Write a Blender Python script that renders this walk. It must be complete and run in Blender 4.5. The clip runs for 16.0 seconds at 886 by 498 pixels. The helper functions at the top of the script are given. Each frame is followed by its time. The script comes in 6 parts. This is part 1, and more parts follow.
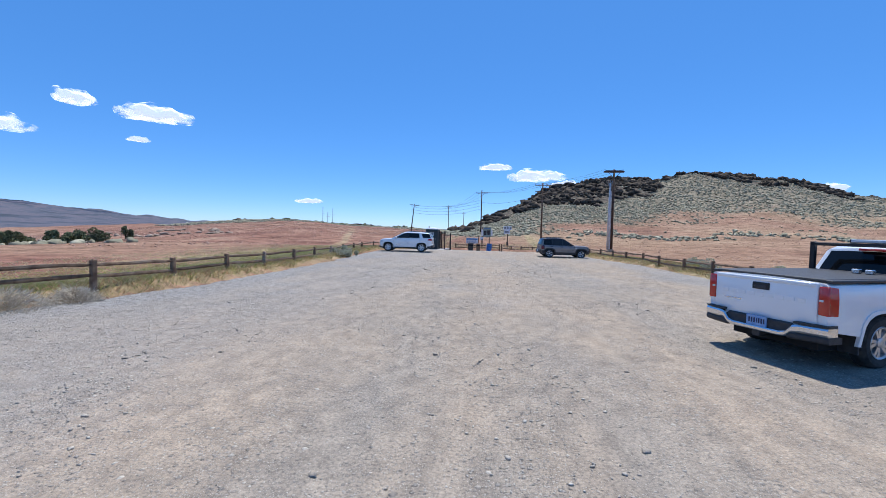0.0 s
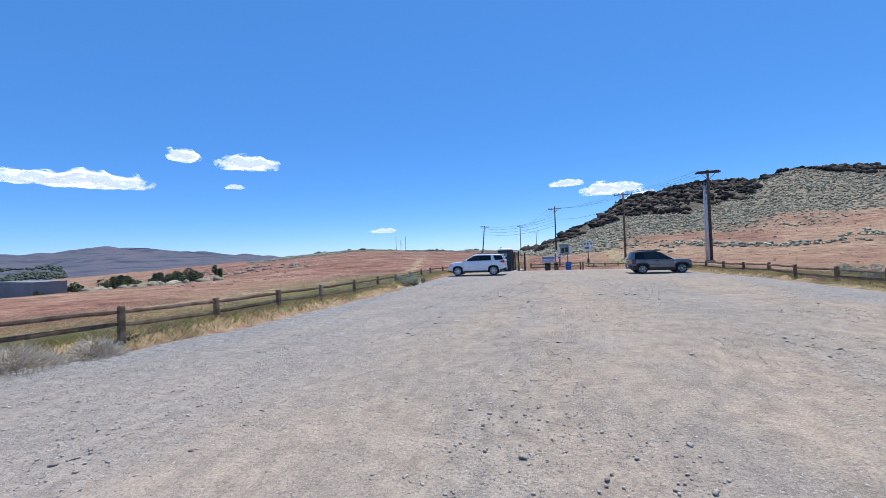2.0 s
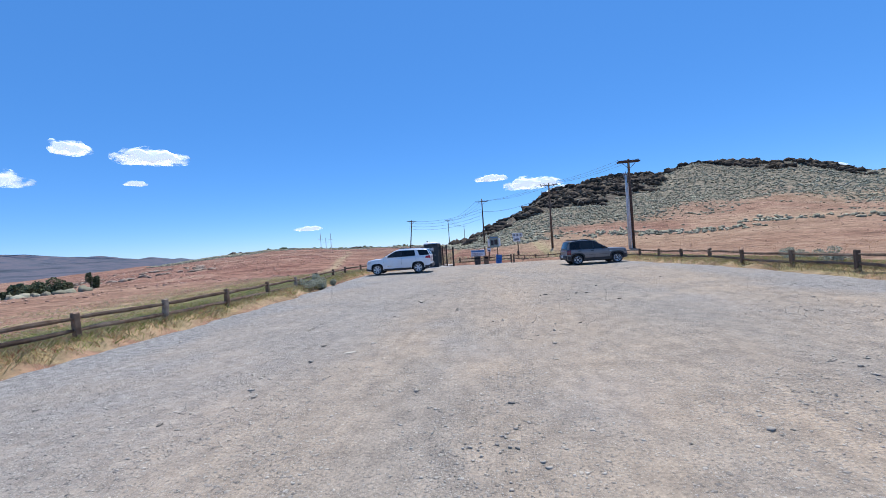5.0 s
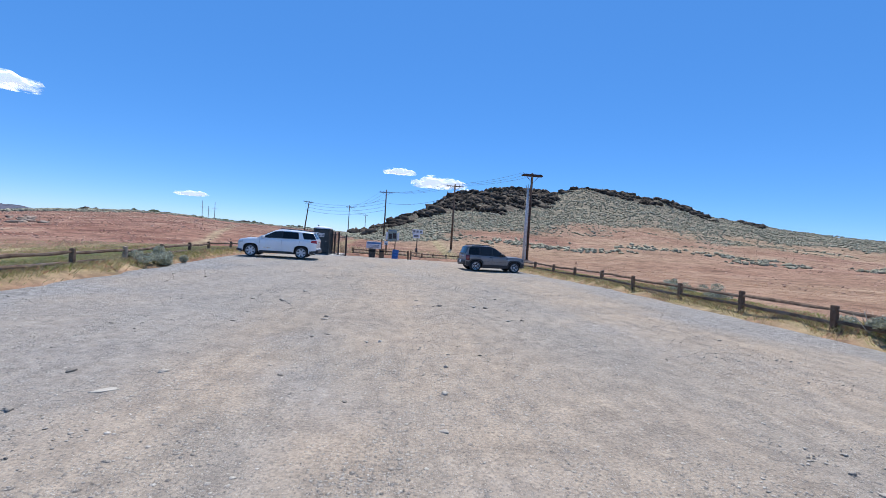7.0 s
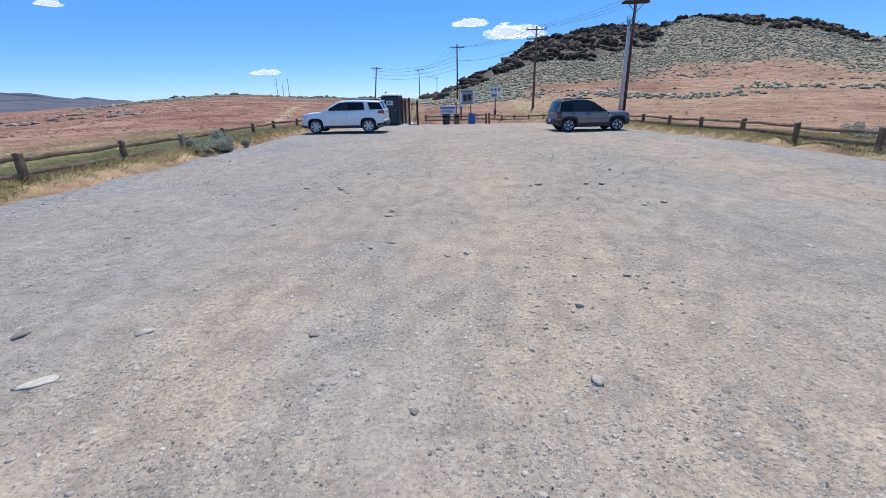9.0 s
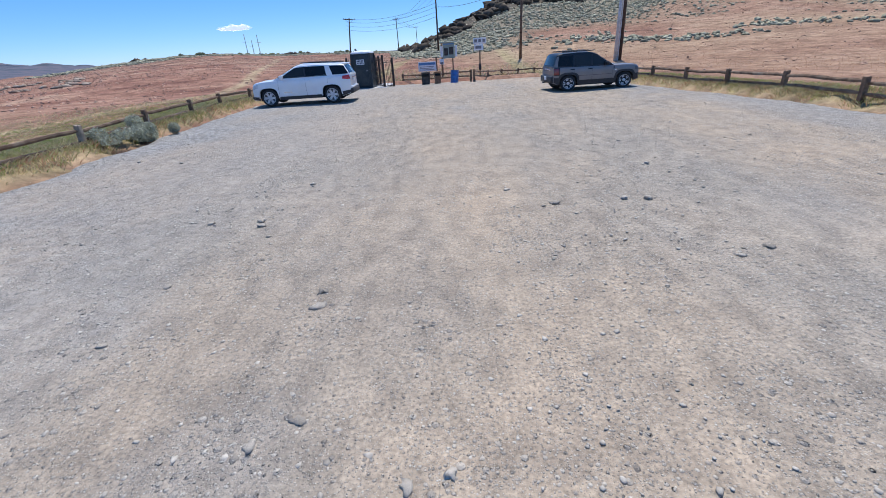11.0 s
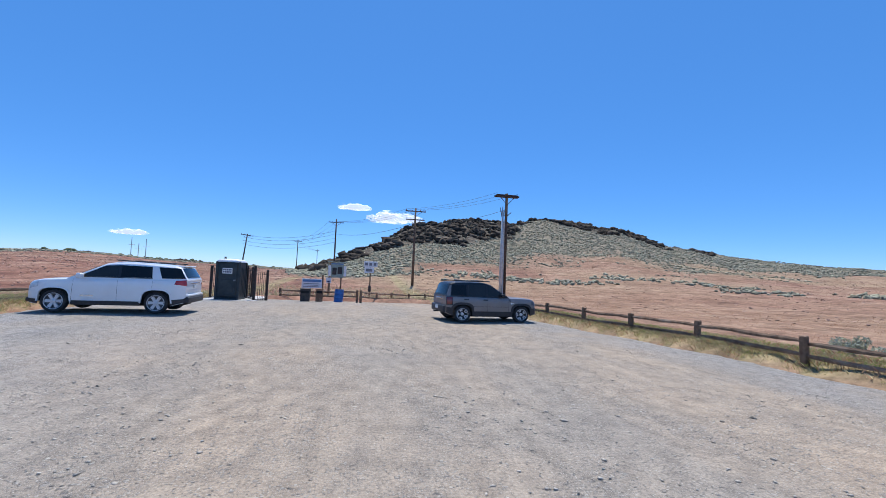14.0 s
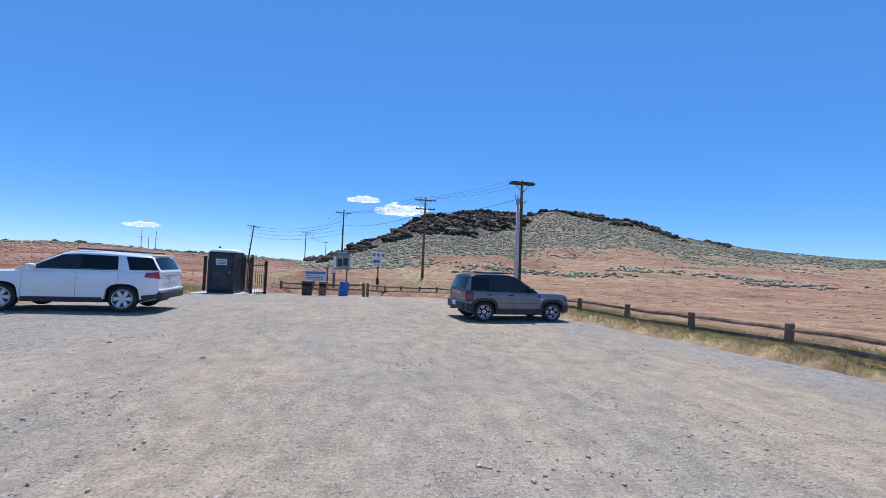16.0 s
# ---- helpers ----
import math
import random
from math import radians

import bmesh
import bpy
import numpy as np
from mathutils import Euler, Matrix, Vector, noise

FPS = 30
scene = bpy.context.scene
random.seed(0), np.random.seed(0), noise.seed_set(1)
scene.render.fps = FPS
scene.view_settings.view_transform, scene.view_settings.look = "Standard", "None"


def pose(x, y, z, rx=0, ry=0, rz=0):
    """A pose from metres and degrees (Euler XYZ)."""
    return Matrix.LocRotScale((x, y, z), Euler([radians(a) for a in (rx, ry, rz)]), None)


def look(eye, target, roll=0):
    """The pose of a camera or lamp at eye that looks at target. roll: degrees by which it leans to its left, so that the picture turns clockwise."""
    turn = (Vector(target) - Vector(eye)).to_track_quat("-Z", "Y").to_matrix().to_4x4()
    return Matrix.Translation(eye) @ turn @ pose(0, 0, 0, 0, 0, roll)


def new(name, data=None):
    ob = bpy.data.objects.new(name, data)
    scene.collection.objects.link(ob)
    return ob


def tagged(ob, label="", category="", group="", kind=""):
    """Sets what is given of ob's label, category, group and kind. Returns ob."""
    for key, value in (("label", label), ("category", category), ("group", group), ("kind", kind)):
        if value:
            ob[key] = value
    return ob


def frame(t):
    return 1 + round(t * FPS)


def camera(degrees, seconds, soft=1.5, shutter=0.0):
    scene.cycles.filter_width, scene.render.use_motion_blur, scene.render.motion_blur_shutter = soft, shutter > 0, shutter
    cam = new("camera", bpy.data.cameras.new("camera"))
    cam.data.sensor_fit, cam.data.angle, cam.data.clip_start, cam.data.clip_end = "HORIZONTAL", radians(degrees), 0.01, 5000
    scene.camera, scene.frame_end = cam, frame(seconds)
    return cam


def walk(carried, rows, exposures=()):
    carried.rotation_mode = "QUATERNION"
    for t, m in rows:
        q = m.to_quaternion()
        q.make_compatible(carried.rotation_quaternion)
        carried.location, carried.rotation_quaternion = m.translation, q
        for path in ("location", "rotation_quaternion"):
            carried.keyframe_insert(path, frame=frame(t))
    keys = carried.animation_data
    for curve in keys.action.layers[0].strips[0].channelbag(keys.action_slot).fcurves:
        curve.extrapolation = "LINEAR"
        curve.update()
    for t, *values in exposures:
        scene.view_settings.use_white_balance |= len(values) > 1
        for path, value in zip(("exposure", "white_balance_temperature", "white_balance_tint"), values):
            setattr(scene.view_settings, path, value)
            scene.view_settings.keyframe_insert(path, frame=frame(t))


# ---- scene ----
cam = camera(92.7, 16.0, soft=0.65)
PATH = [
    (0, (0.841, 2.461, 1.765), (0.583, 4.442, 1.671), 1.4),
    (0.5, (0.807, 2.999, 1.741), (0.556, 4.982, 1.666), 1.2),
    (1, (0.701, 3.581, 1.726), (0.446, 5.563, 1.661), 1.0),
    (1.5, (0.64, 4.246, 1.726), (0.162, 6.188, 1.7), -2.4),
    (2, (0.474, 4.788, 1.704), (-0.117, 6.698, 1.721), -2.2),
    (2.5, (0.366, 5.372, 1.68), (-0.292, 7.26, 1.7), -2.6),
    (3, (0.202, 5.942, 1.66), (-0.81, 7.667, 1.67), -5.2),
    (3.5, (0.148, 6.547, 1.639), (-0.985, 8.195, 1.627), -6.1),
    (4, (0.17, 7.113, 1.633), (-1.108, 8.65, 1.684), -7.5),
    (4.5, (0.123, 7.812, 1.653), (-0.663, 9.651, 1.693), -3.0),
    (5, (0.13, 8.488, 1.612), (-0.139, 10.47, 1.591), -3.9),
    (5.2, (0.111, 8.694, 1.591), (-0.046, 10.687, 1.534), -2.9),
    (7.3, (0.299, 11.084, 1.621), (0.55, 13.067, 1.571), 3.4),
    (7.5, (0.298, 11.325, 1.564), (0.588, 13.304, 1.529), 2.7),
    (8, (0.215, 11.997, 1.58), (0.276, 13.945, 1.133), 2.7),
    (8.5, (0.188, 12.63, 1.499), (0.058, 14.507, 0.822), 0.0),
    (8.7, (0.162, 12.769, 1.488), (0.02, 14.651, 0.827), -0.6),
    (10.8, (0.161, 15.535, 1.775), (0.036, 17.326, 0.894), -3.8),
    (11, (0.196, 15.769, 1.787), (0.091, 17.571, 0.926), -3.7),
    (11.5, (0.283, 16.517, 2.011), (0.223, 18.419, 1.396), -2.7),
    (12, (0.494, 17.152, 1.836), (0.441, 19.136, 1.585), -3.6),
    (12.5, (0.56, 17.811, 1.701), (0.505, 19.804, 1.544), -3.4),
    (13, (0.743, 18.509, 1.545), (1.04, 20.486, 1.598), 1.2),
    (13.5, (0.844, 19.091, 1.516), (1.232, 21.049, 1.631), 1.7),
    (14, (0.878, 19.637, 1.523), (1.273, 21.594, 1.644), 2.4),
    (14.5, (0.954, 20.244, 1.501), (1.312, 22.21, 1.582), 1.9),
    (15, (0.946, 20.814, 1.548), (1.249, 22.791, 1.577), 1.8),
    (15.5, (1.021, 21.347, 1.533), (1.374, 23.314, 1.599), 2.2),
    (16, (1.018, 21.817, 1.478), (1.375, 23.783, 1.56), 2.4),
]
walk(cam, [(t, look(eye, target, roll)) for t, eye, target, roll in PATH], [(0, 0.01, 6020, 10), (16, 0.01, 6020, 10)])

# ---- world and sun ----
SUN_ELEVATION, SUN_BEARING = 66.0, 10.0      # bearing clockwise from +y
world = bpy.data.worlds.new("sky")
scene.world = world
world.use_nodes = True
wn = world.node_tree.nodes
wl = world.node_tree.links
sky = wn.new("ShaderNodeTexSky")
sky.sky_type = "NISHITA"
sky.sun_disc = False
sky.sun_elevation = radians(SUN_ELEVATION)
sky.sun_rotation = radians(SUN_BEARING)
sky.altitude = 2000
sky.air_density = 0.8
sky.dust_density = 0.3
sky.ozone_density = 4.0
tone = wn.new("ShaderNodeHueSaturation")
tone.inputs["Saturation"].default_value = 1.22
wl.new(sky.outputs[0], tone.inputs["Color"])
haze = wn.new("ShaderNodeMixRGB")                # thin even haze over the clear sky
haze.inputs[0].default_value = 0.42
haze.inputs[2].default_value = (0.9, 2.6, 6.4, 1)
wl.new(tone.outputs[0], haze.inputs[1])
wl.new(haze.outputs[0], wn["Background"].inputs[0])
wn["Background"].inputs[1].default_value = 0.15
sun = new("sun", bpy.data.lights.new("sun", "SUN"))
sun.data.energy = 5.0
sun.data.angle = radians(0.55)
sun.data.color = (1.0, 0.94, 0.84)
se, sb = radians(SUN_ELEVATION), radians(SUN_BEARING)
sun.matrix_world = look((0, 0, 60), (-math.sin(sb) * math.cos(se), -math.cos(sb) * math.cos(se), 60 - math.sin(se)))


# ---- materials ----
def mat(name, c1, c2=None, rough=0.8, scale=8.0, bump=0.0, bump_scale=None, metal=0.0, stain=None, stain_scale=0.8, stain_amount=0.5, island=0.0, random_ob=0.0, coat=0.0, spec=0.5, sub=0.0):
    """A principled material whose colour runs between c1 and c2 by noise, with larger stains and fine relief."""
    m = bpy.data.materials.new(name)
    m.use_nodes = True
    n, l = m.node_tree.nodes, m.node_tree.links
    b = n["Principled BSDF"]
    b.inputs["Roughness"].default_value = rough
    b.inputs["Metallic"].default_value = metal
    b.inputs["Coat Weight"].default_value = coat
    b.inputs["Coat Roughness"].default_value = 0.05
    b.inputs["Specular IOR Level"].default_value = spec
    tc = n.new("ShaderNodeTexCoord")
    c2 = c2 or tuple(min(1, v * 1.15) for v in c1)
    nz = n.new("ShaderNodeTexNoise")
    nz.inputs["Scale"].default_value = scale
    nz.inputs["Detail"].default_value = 6
    l.new(tc.outputs["Object"], nz.inputs["Vector"])
    ramp = n.new("ShaderNodeValToRGB")
    ramp.color_ramp.elements[0].position, ramp.color_ramp.elements[1].position = 0.35, 0.68
    ramp.color_ramp.elements[0].color = (*c1, 1)
    ramp.color_ramp.elements[1].color = (*c2, 1)
    l.new(nz.outputs["Fac"], ramp.inputs[0])
    out = ramp.outputs[0]
    if stain:
        sn = n.new("ShaderNodeTexNoise")
        sn.inputs["Scale"].default_value = stain_scale
        sn.inputs["Detail"].default_value = 5
        l.new(tc.outputs["Object"], sn.inputs["Vector"])
        sr = n.new("ShaderNodeMapRange")
        sr.inputs[1].default_value, sr.inputs[2].default_value, sr.inputs[4].default_value = 0.48, 0.68, stain_amount
        l.new(sn.outputs["Fac"], sr.inputs[0])
        mx = n.new("ShaderNodeMixRGB")
        mx.inputs[2].default_value = (*stain, 1)
        l.new(sr.outputs[0], mx.inputs[0])
        l.new(out, mx.inputs[1])
        out = mx.outputs[0]
    if island or random_ob:
        src = n.new("ShaderNodeNewGeometry").outputs["Random Per Island"] if island else n.new("ShaderNodeObjectInfo").outputs["Random"]
        mr = n.new("ShaderNodeMapRange")
        a = island or random_ob
        mr.inputs[3].default_value, mr.inputs[4].default_value = 1 - a, 1 + a
        l.new(src, mr.inputs[0])
        hs = n.new("ShaderNodeHueSaturation")
        l.new(mr.outputs[0], hs.inputs["Value"])
        l.new(out, hs.inputs["Color"])
        out = hs.outputs[0]
    l.new(out, b.inputs["Base Color"])
    if sub:                                          # thin leaves let light through
        tr = n.new("ShaderNodeBsdfTranslucent")
        l.new(out, tr.inputs["Color"])
        ms = n.new("ShaderNodeMixShader")
        ms.inputs[0].default_value = sub
        l.new(b.outputs[0], ms.inputs[1])
        l.new(tr.outputs[0], ms.inputs[2])
        l.new(ms.outputs[0], n["Material Output"].inputs[0])
    if bump:
        bn = n.new("ShaderNodeTexNoise")
        bn.inputs["Scale"].default_value = bump_scale or scale * 3
        bn.inputs["Detail"].default_value = 8
        l.new(tc.outputs["Object"], bn.inputs["Vector"])
        bp = n.new("ShaderNodeBump")
        bp.inputs["Strength"].default_value = bump
        bp.inputs["Distance"].default_value = 0.02
        l.new(bn.outputs["Fac"], bp.inputs["Height"])
        l.new(bp.outputs[0], b.inputs["Normal"])
    return m


def gravel_material():
    """Compacted grey-tan gravel: dusty soil, four sizes of pebble, and greyer loose stone toward the edges."""
    m = bpy.data.materials.new("gravel")
    m.use_nodes = True
    n, l = m.node_tree.nodes, m.node_tree.links
    b = n["Principled BSDF"]
    b.inputs["Roughness"].default_value = 0.95
    b.inputs["Specular IOR Level"].default_value = 0.25
    tc = n.new("ShaderNodeTexCoord")

    def noise_of(scale, detail=4, stretch=None):
        t = n.new("ShaderNodeTexNoise")
        t.inputs["Scale"].default_value = scale
        t.inputs["Detail"].default_value = detail
        if stretch:
            mp = n.new("ShaderNodeMapping")
            mp.inputs["Scale"].default_value = stretch
            l.new(tc.outputs["Object"], mp.inputs[0])
            l.new(mp.outputs[0], t.inputs["Vector"])
        else:
            l.new(tc.outputs["Object"], t.inputs["Vector"])
        return t.outputs["Fac"]

    def ramp_of(src, stops):
        r = n.new("ShaderNodeValToRGB")
        e = r.color_ramp.elements
        while len(e) < len(stops):
            e.new(0.5)
        for k, (p, c) in enumerate(stops):
            e[k].position = p
            e[k].color = (*c, 1)
        l.new(src, r.inputs[0])
        return r.outputs[0]

    def mixed(fac, a, c, mode="MIX"):
        x = n.new("ShaderNodeMixRGB")
        x.blend_type = mode
        if isinstance(fac, float):
            x.inputs[0].default_value = fac
        else:
            l.new(fac, x.inputs[0])
        l.new(a, x.inputs[1])
        l.new(c, x.inputs[2])
        return x.outputs[0]

    lanes = ramp_of(noise_of(1.0, 4, (0.35, 0.07, 1)), [(0.38, (0.312, 0.267, 0.213)), (0.5, (0.345, 0.28, 0.21)), (0.62, (0.372, 0.295, 0.215))])
    patch = ramp_of(noise_of(0.45, 5), [(0.36, (0.88, 0.885, 0.90)), (0.5, (0.98, 0.975, 0.97)), (0.64, (1.05, 1.02, 0.99))])
    base = mixed(1.0, lanes, patch, "MULTIPLY")
    grit = ramp_of(noise_of(38.0, 9), [(0.32, (0.68, 0.68, 0.68)), (0.5, (1.0, 1.0, 1.0)), (0.68, (1.25, 1.24, 1.22))])
    base = mixed(1.0, base, grit, "MULTIPLY")
    scuff = ramp_of(noise_of(4.5, 9, (1.0, 0.6, 1)), [(0.34, (0.78, 0.78, 0.79)), (0.5, (1.0, 1.0, 1.0)), (0.66, (1.17, 1.16, 1.15))])
    base = mixed(1.0, base, scuff, "MULTIPLY")
    loose = n.new("ShaderNodeAttribute")
    loose.attribute_name = "loose"
    fresh = ramp_of(noise_of(7.0, 8), [(0.36, (0.18, 0.172, 0.165)), (0.64, (0.39, 0.37, 0.345))])
    base = mixed(loose.outputs["Fac"], base, fresh)
    spread = noise_of(1.3, 6, (1.0, 0.45, 1))            # where stones have gathered

    def calc(op, a, c):
        k = n.new("ShaderNodeMath")
        k.operation = op
        for i, v in enumerate((a, c)):
            if isinstance(v, float):
                k.inputs[i].default_value = v
            else:
                l.new(v, k.inputs[i])
        return k.outputs[0]

    gathered = calc("ADD", calc("MULTIPLY", calc("SUBTRACT", spread, 0.5), 1.6), calc("MULTIPLY", loose.outputs["Fac"], 0.35))
    heights = []
    for scale, share in ((16.0, 0.10), (30.0, 0.30), (55.0, 0.48), (110.0, 0.6)):
        v = n.new("ShaderNodeTexVoronoi")
        v.voronoi_dimensions = "2D"
        v.inputs["Scale"].default_value = scale
        l.new(tc.outputs["Object"], v.inputs["Vector"])
        sep = n.new("ShaderNodeSeparateColor")
        l.new(v.outputs["Color"], sep.inputs[0])
        radius = calc("ADD", 0.16, calc("MULTIPLY", sep.outputs[1], 0.26))
        dome_of = calc("SUBTRACT", 1.0, calc("DIVIDE", v.outputs["Distance"], radius))
        here = calc("LESS_THAN", sep.outputs[0], calc("ADD", gathered, share))
        mask = n.new("ShaderNodeMapRange")
        mask.inputs[2].default_value = 0.25
        l.new(calc("MULTIPLY", dome_of, here), mask.inputs[0])
        tone = ramp_of(sep.outputs[2], [(0.0, (0.14, 0.13, 0.12)), (0.2, (0.27, 0.25, 0.225)), (0.55, (0.41, 0.37, 0.315)), (0.9, (0.53, 0.48, 0.41)), (1.0, (0.66, 0.61, 0.53))])
        base = mixed(mask.outputs[0], base, mixed(0.6, base, tone))
        clean = n.new("ShaderNodeMath")
        clean.operation = "MAXIMUM"
        clean.inputs[1].default_value = 0.0
        l.new(calc("MULTIPLY", dome_of, here), clean.inputs[0])
        heights.append((calc("POWER", clean.outputs[0], 0.6), 0.36 / scale, 0.85))
    heights.insert(0, (noise_of(9.0, 12), 0.04, 0.6))
    l.new(base, b.inputs["Base Color"])
    last = None
    for h, dist, strength in heights:
        bp = n.new("ShaderNodeBump")
        bp.inputs["Strength"].default_value = strength
        bp.inputs["Distance"].default_value = dist
        l.new(h, bp.inputs["Height"])
        if last:
            l.new(last, bp.inputs["Normal"])
        last = bp.outputs[0]
    l.new(last, b.inputs["Normal"])
    return m


def land_material():
    """Open land: dry reddish grass, tan soil, green strips, sage-covered slopes, far hills with bluish haze in their
    colour; the masks are per-vertex covers of the land, and distance for the far hills.
    """
    m = bpy.data.materials.new("land")
    m.use_nodes = True
    n, l = m.node_tree.nodes, m.node_tree.links
    b = n["Principled BSDF"]
    b.inputs["Roughness"].default_value = 1.0
    b.inputs["Specular IOR Level"].default_value = 0.1
    tc = n.new("ShaderNodeTexCoord")

    def noise_ramp(scale, stops, stretch=(1, 1, 1), detail=7):
        mp = n.new("ShaderNodeMapping")
        mp.inputs["Scale"].default_value = stretch
        l.new(tc.outputs["Object"], mp.inputs[0])
        t = n.new("ShaderNodeTexNoise")
        t.inputs["Scale"].default_value = scale
        t.inputs["Detail"].default_value = detail
        t.inputs["Roughness"].default_value = 0.65
        l.new(mp.outputs[0], t.inputs["Vector"])
        r = n.new("ShaderNodeValToRGB")
        e = r.color_ramp.elements
        while len(e) < len(stops):
            e.new(0.5)
        for k, (p, c) in enumerate(stops):
            e[k].position, e[k].color = p, (*c, 1)
        l.new(t.outputs["Fac"], r.inputs[0])
        return r.outputs[0], t.outputs["Fac"]

    def attr(name):
        a = n.new("ShaderNodeAttribute")
        a.attribute_name = name
        return a.outputs["Fac"]

    def over(fac, under, top):
        x = n.new("ShaderNodeMixRGB")
        l.new(fac, x.inputs[0])
        l.new(under, x.inputs[1])
        l.new(top, x.inputs[2])
        return x.outputs[0]

    red, _ = noise_ramp(0.13, [(0.32, (0.135, 0.066, 0.048)), (0.43, (0.225, 0.112, 0.078)), (0.55, (0.305, 0.172, 0.12)), (0.68, (0.375, 0.25, 0.175))], (0.9, 1.2, 1), 10)
    fine, fine_fac = noise_ramp(3.5, [(0.3, (0.55, 0.55, 0.54)), (0.5, (1.0, 1.0, 1.0)), (0.7, (1.38, 1.36, 1.3))], (1, 1, 1), 10)
    mid, _ = noise_ramp(0.7, [(0.34, (0.52, 0.50, 0.48)), (0.5, (1.0, 1.0, 1.0)), (0.64, (1.25, 1.28, 1.26))], (1, 1, 1), 10)
    tan, _ = noise_ramp(0.15, [(0.35, (0.31, 0.22, 0.135)), (0.65, (0.42, 0.32, 0.20))])
    green, _ = noise_ramp(0.5, [(0.32, (0.13, 0.155, 0.05)), (0.47, (0.22, 0.22, 0.085)), (0.6, (0.34, 0.28, 0.14)), (0.7, (0.38, 0.29, 0.16))])
    sage, _ = noise_ramp(0.35, [(0.32, (0.15, 0.132, 0.092)), (0.5, (0.225, 0.192, 0.136)), (0.66, (0.31, 0.25, 0.175))])
    stone, _ = noise_ramp(0.3, [(0.35, (0.045, 0.038, 0.033)), (0.6, (0.12, 0.095, 0.075)), (0.75, (0.24, 0.20, 0.14))])
    # far hills: dull scrub tone with the blue of distance haze put in
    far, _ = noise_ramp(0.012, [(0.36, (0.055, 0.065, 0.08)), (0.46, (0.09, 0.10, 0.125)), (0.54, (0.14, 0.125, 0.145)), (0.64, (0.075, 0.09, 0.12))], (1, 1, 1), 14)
    col = over(attr("tan"), red, tan)
    col = over(attr("green"), col, green)
    col = over(attr("sage"), col, sage)
    col = over(attr("stone"), col, stone)
    x = n.new("ShaderNodeMixRGB")
    x.blend_type = "MULTIPLY"
    x.inputs[0].default_value = 1.0
    l.new(col, x.inputs[1])
    l.new(fine, x.inputs[2])
    x2 = n.new("ShaderNodeMixRGB")
    x2.blend_type = "MULTIPLY"
    x2.inputs[0].default_value = 0.85
    l.new(x.outputs[0], x2.inputs[1])
    l.new(mid, x2.inputs[2])
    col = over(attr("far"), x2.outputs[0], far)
    l.new(col, b.inputs["Base Color"])
    bp = n.new("ShaderNodeBump")
    bp.inputs["Strength"].default_value = 0.6
    bp.inputs["Distance"].default_value = 0.12
    l.new(fine_fac, bp.inputs["Height"])
    l.new(bp.outputs[0], b.inputs["Normal"])
    return m


M_GRAVEL = gravel_material()
M_LAND = land_material()
M_STONE = mat("loose_stone", (0.30, 0.26, 0.215), (0.46, 0.405, 0.335), 0.95, 30, 0.4, 90, random_ob=0.35, spec=0.2)
M_SLAB = mat("pale_slab", (0.42, 0.37, 0.30), (0.55, 0.49, 0.41), 0.95, 25, 0.4, 90, spec=0.2)
M_PEBBLE = mat("pebbles", (0.34, 0.30, 0.25), (0.52, 0.46, 0.385), 0.95, 20, island=0.25, spec=0.2)
M_BASALT = mat("basalt", (0.028, 0.023, 0.019), (0.115, 0.09, 0.068), 0.98, 0.8, 0.7, 3.0, stain=(0.17, 0.13, 0.085), stain_scale=0.35, stain_amount=0.6, island=0.5, spec=0.1)
M_TOWN_TREE = mat("town_tree", (0.06, 0.075, 0.055), (0.12, 0.13, 0.10), 0.95, 0.1, island=0.35, spec=0.1)
M_SAGE = mat("sagebrush", (0.235, 0.225, 0.155), (0.40, 0.37, 0.265), 1.0, 1.0, 0.8, 9.0, island=0.35, spec=0.1)
M_REDBRUSH = mat("red_brush", (0.36, 0.215, 0.155), (0.52, 0.36, 0.26), 1.0, 1.5, 0.8, 9.0, island=0.4, spec=0.1)
M_SAGE_NEAR = mat("sage_leaf", (0.30, 0.31, 0.225), (0.52, 0.52, 0.40), 0.9, 6.0, island=0.3, spec=0.2, sub=0.3)
M_GREEN_BUSH = mat("green_leaf", (0.09, 0.105, 0.055), (0.17, 0.19, 0.10), 0.9, 4.0, island=0.35, spec=0.2)
M_TWIG = mat("dry_twig", (0.44, 0.38, 0.29), (0.62, 0.55, 0.44), 0.95, 10, island=0.25, spec=0.1)
M_DRY = mat("dry_grass", (0.40, 0.335, 0.18), (0.62, 0.53, 0.32), 0.95, 5, island=0.3, spec=0.1, sub=0.5)
M_REDGRASS = mat("red_grass", (0.40, 0.21, 0.13), (0.58, 0.38, 0.23), 0.95, 3, island=0.3, spec=0.1, sub=0.5)
M_GRASS = mat("green_grass", (0.22, 0.27, 0.07), (0.50, 0.46, 0.20), 0.9, 1.2, island=0.3, spec=0.15, sub=0.5)
M_WOOD = mat("fence_wood", (0.12, 0.07, 0.04), (0.26, 0.165, 0.098), 0.85, 6, 0.5, 40, stain=(0.32, 0.25, 0.18), stain_scale=2.0, stain_amount=0.6, random_ob=0.3)
M_WOOD_PALE = mat("bleached_wood", (0.26, 0.19, 0.13), (0.42, 0.33, 0.24), 0.9, 8, 0.5, 40, random_ob=0.15)
M_POLE = mat("pole_wood", (0.045, 0.028, 0.02), (0.12, 0.075, 0.05), 0.9, 5, 0.4, 30)
M_POLE_TAN = mat("pole_wood_tan", (0.10, 0.065, 0.042), (0.20, 0.135, 0.09), 0.9, 5, 0.4, 30)
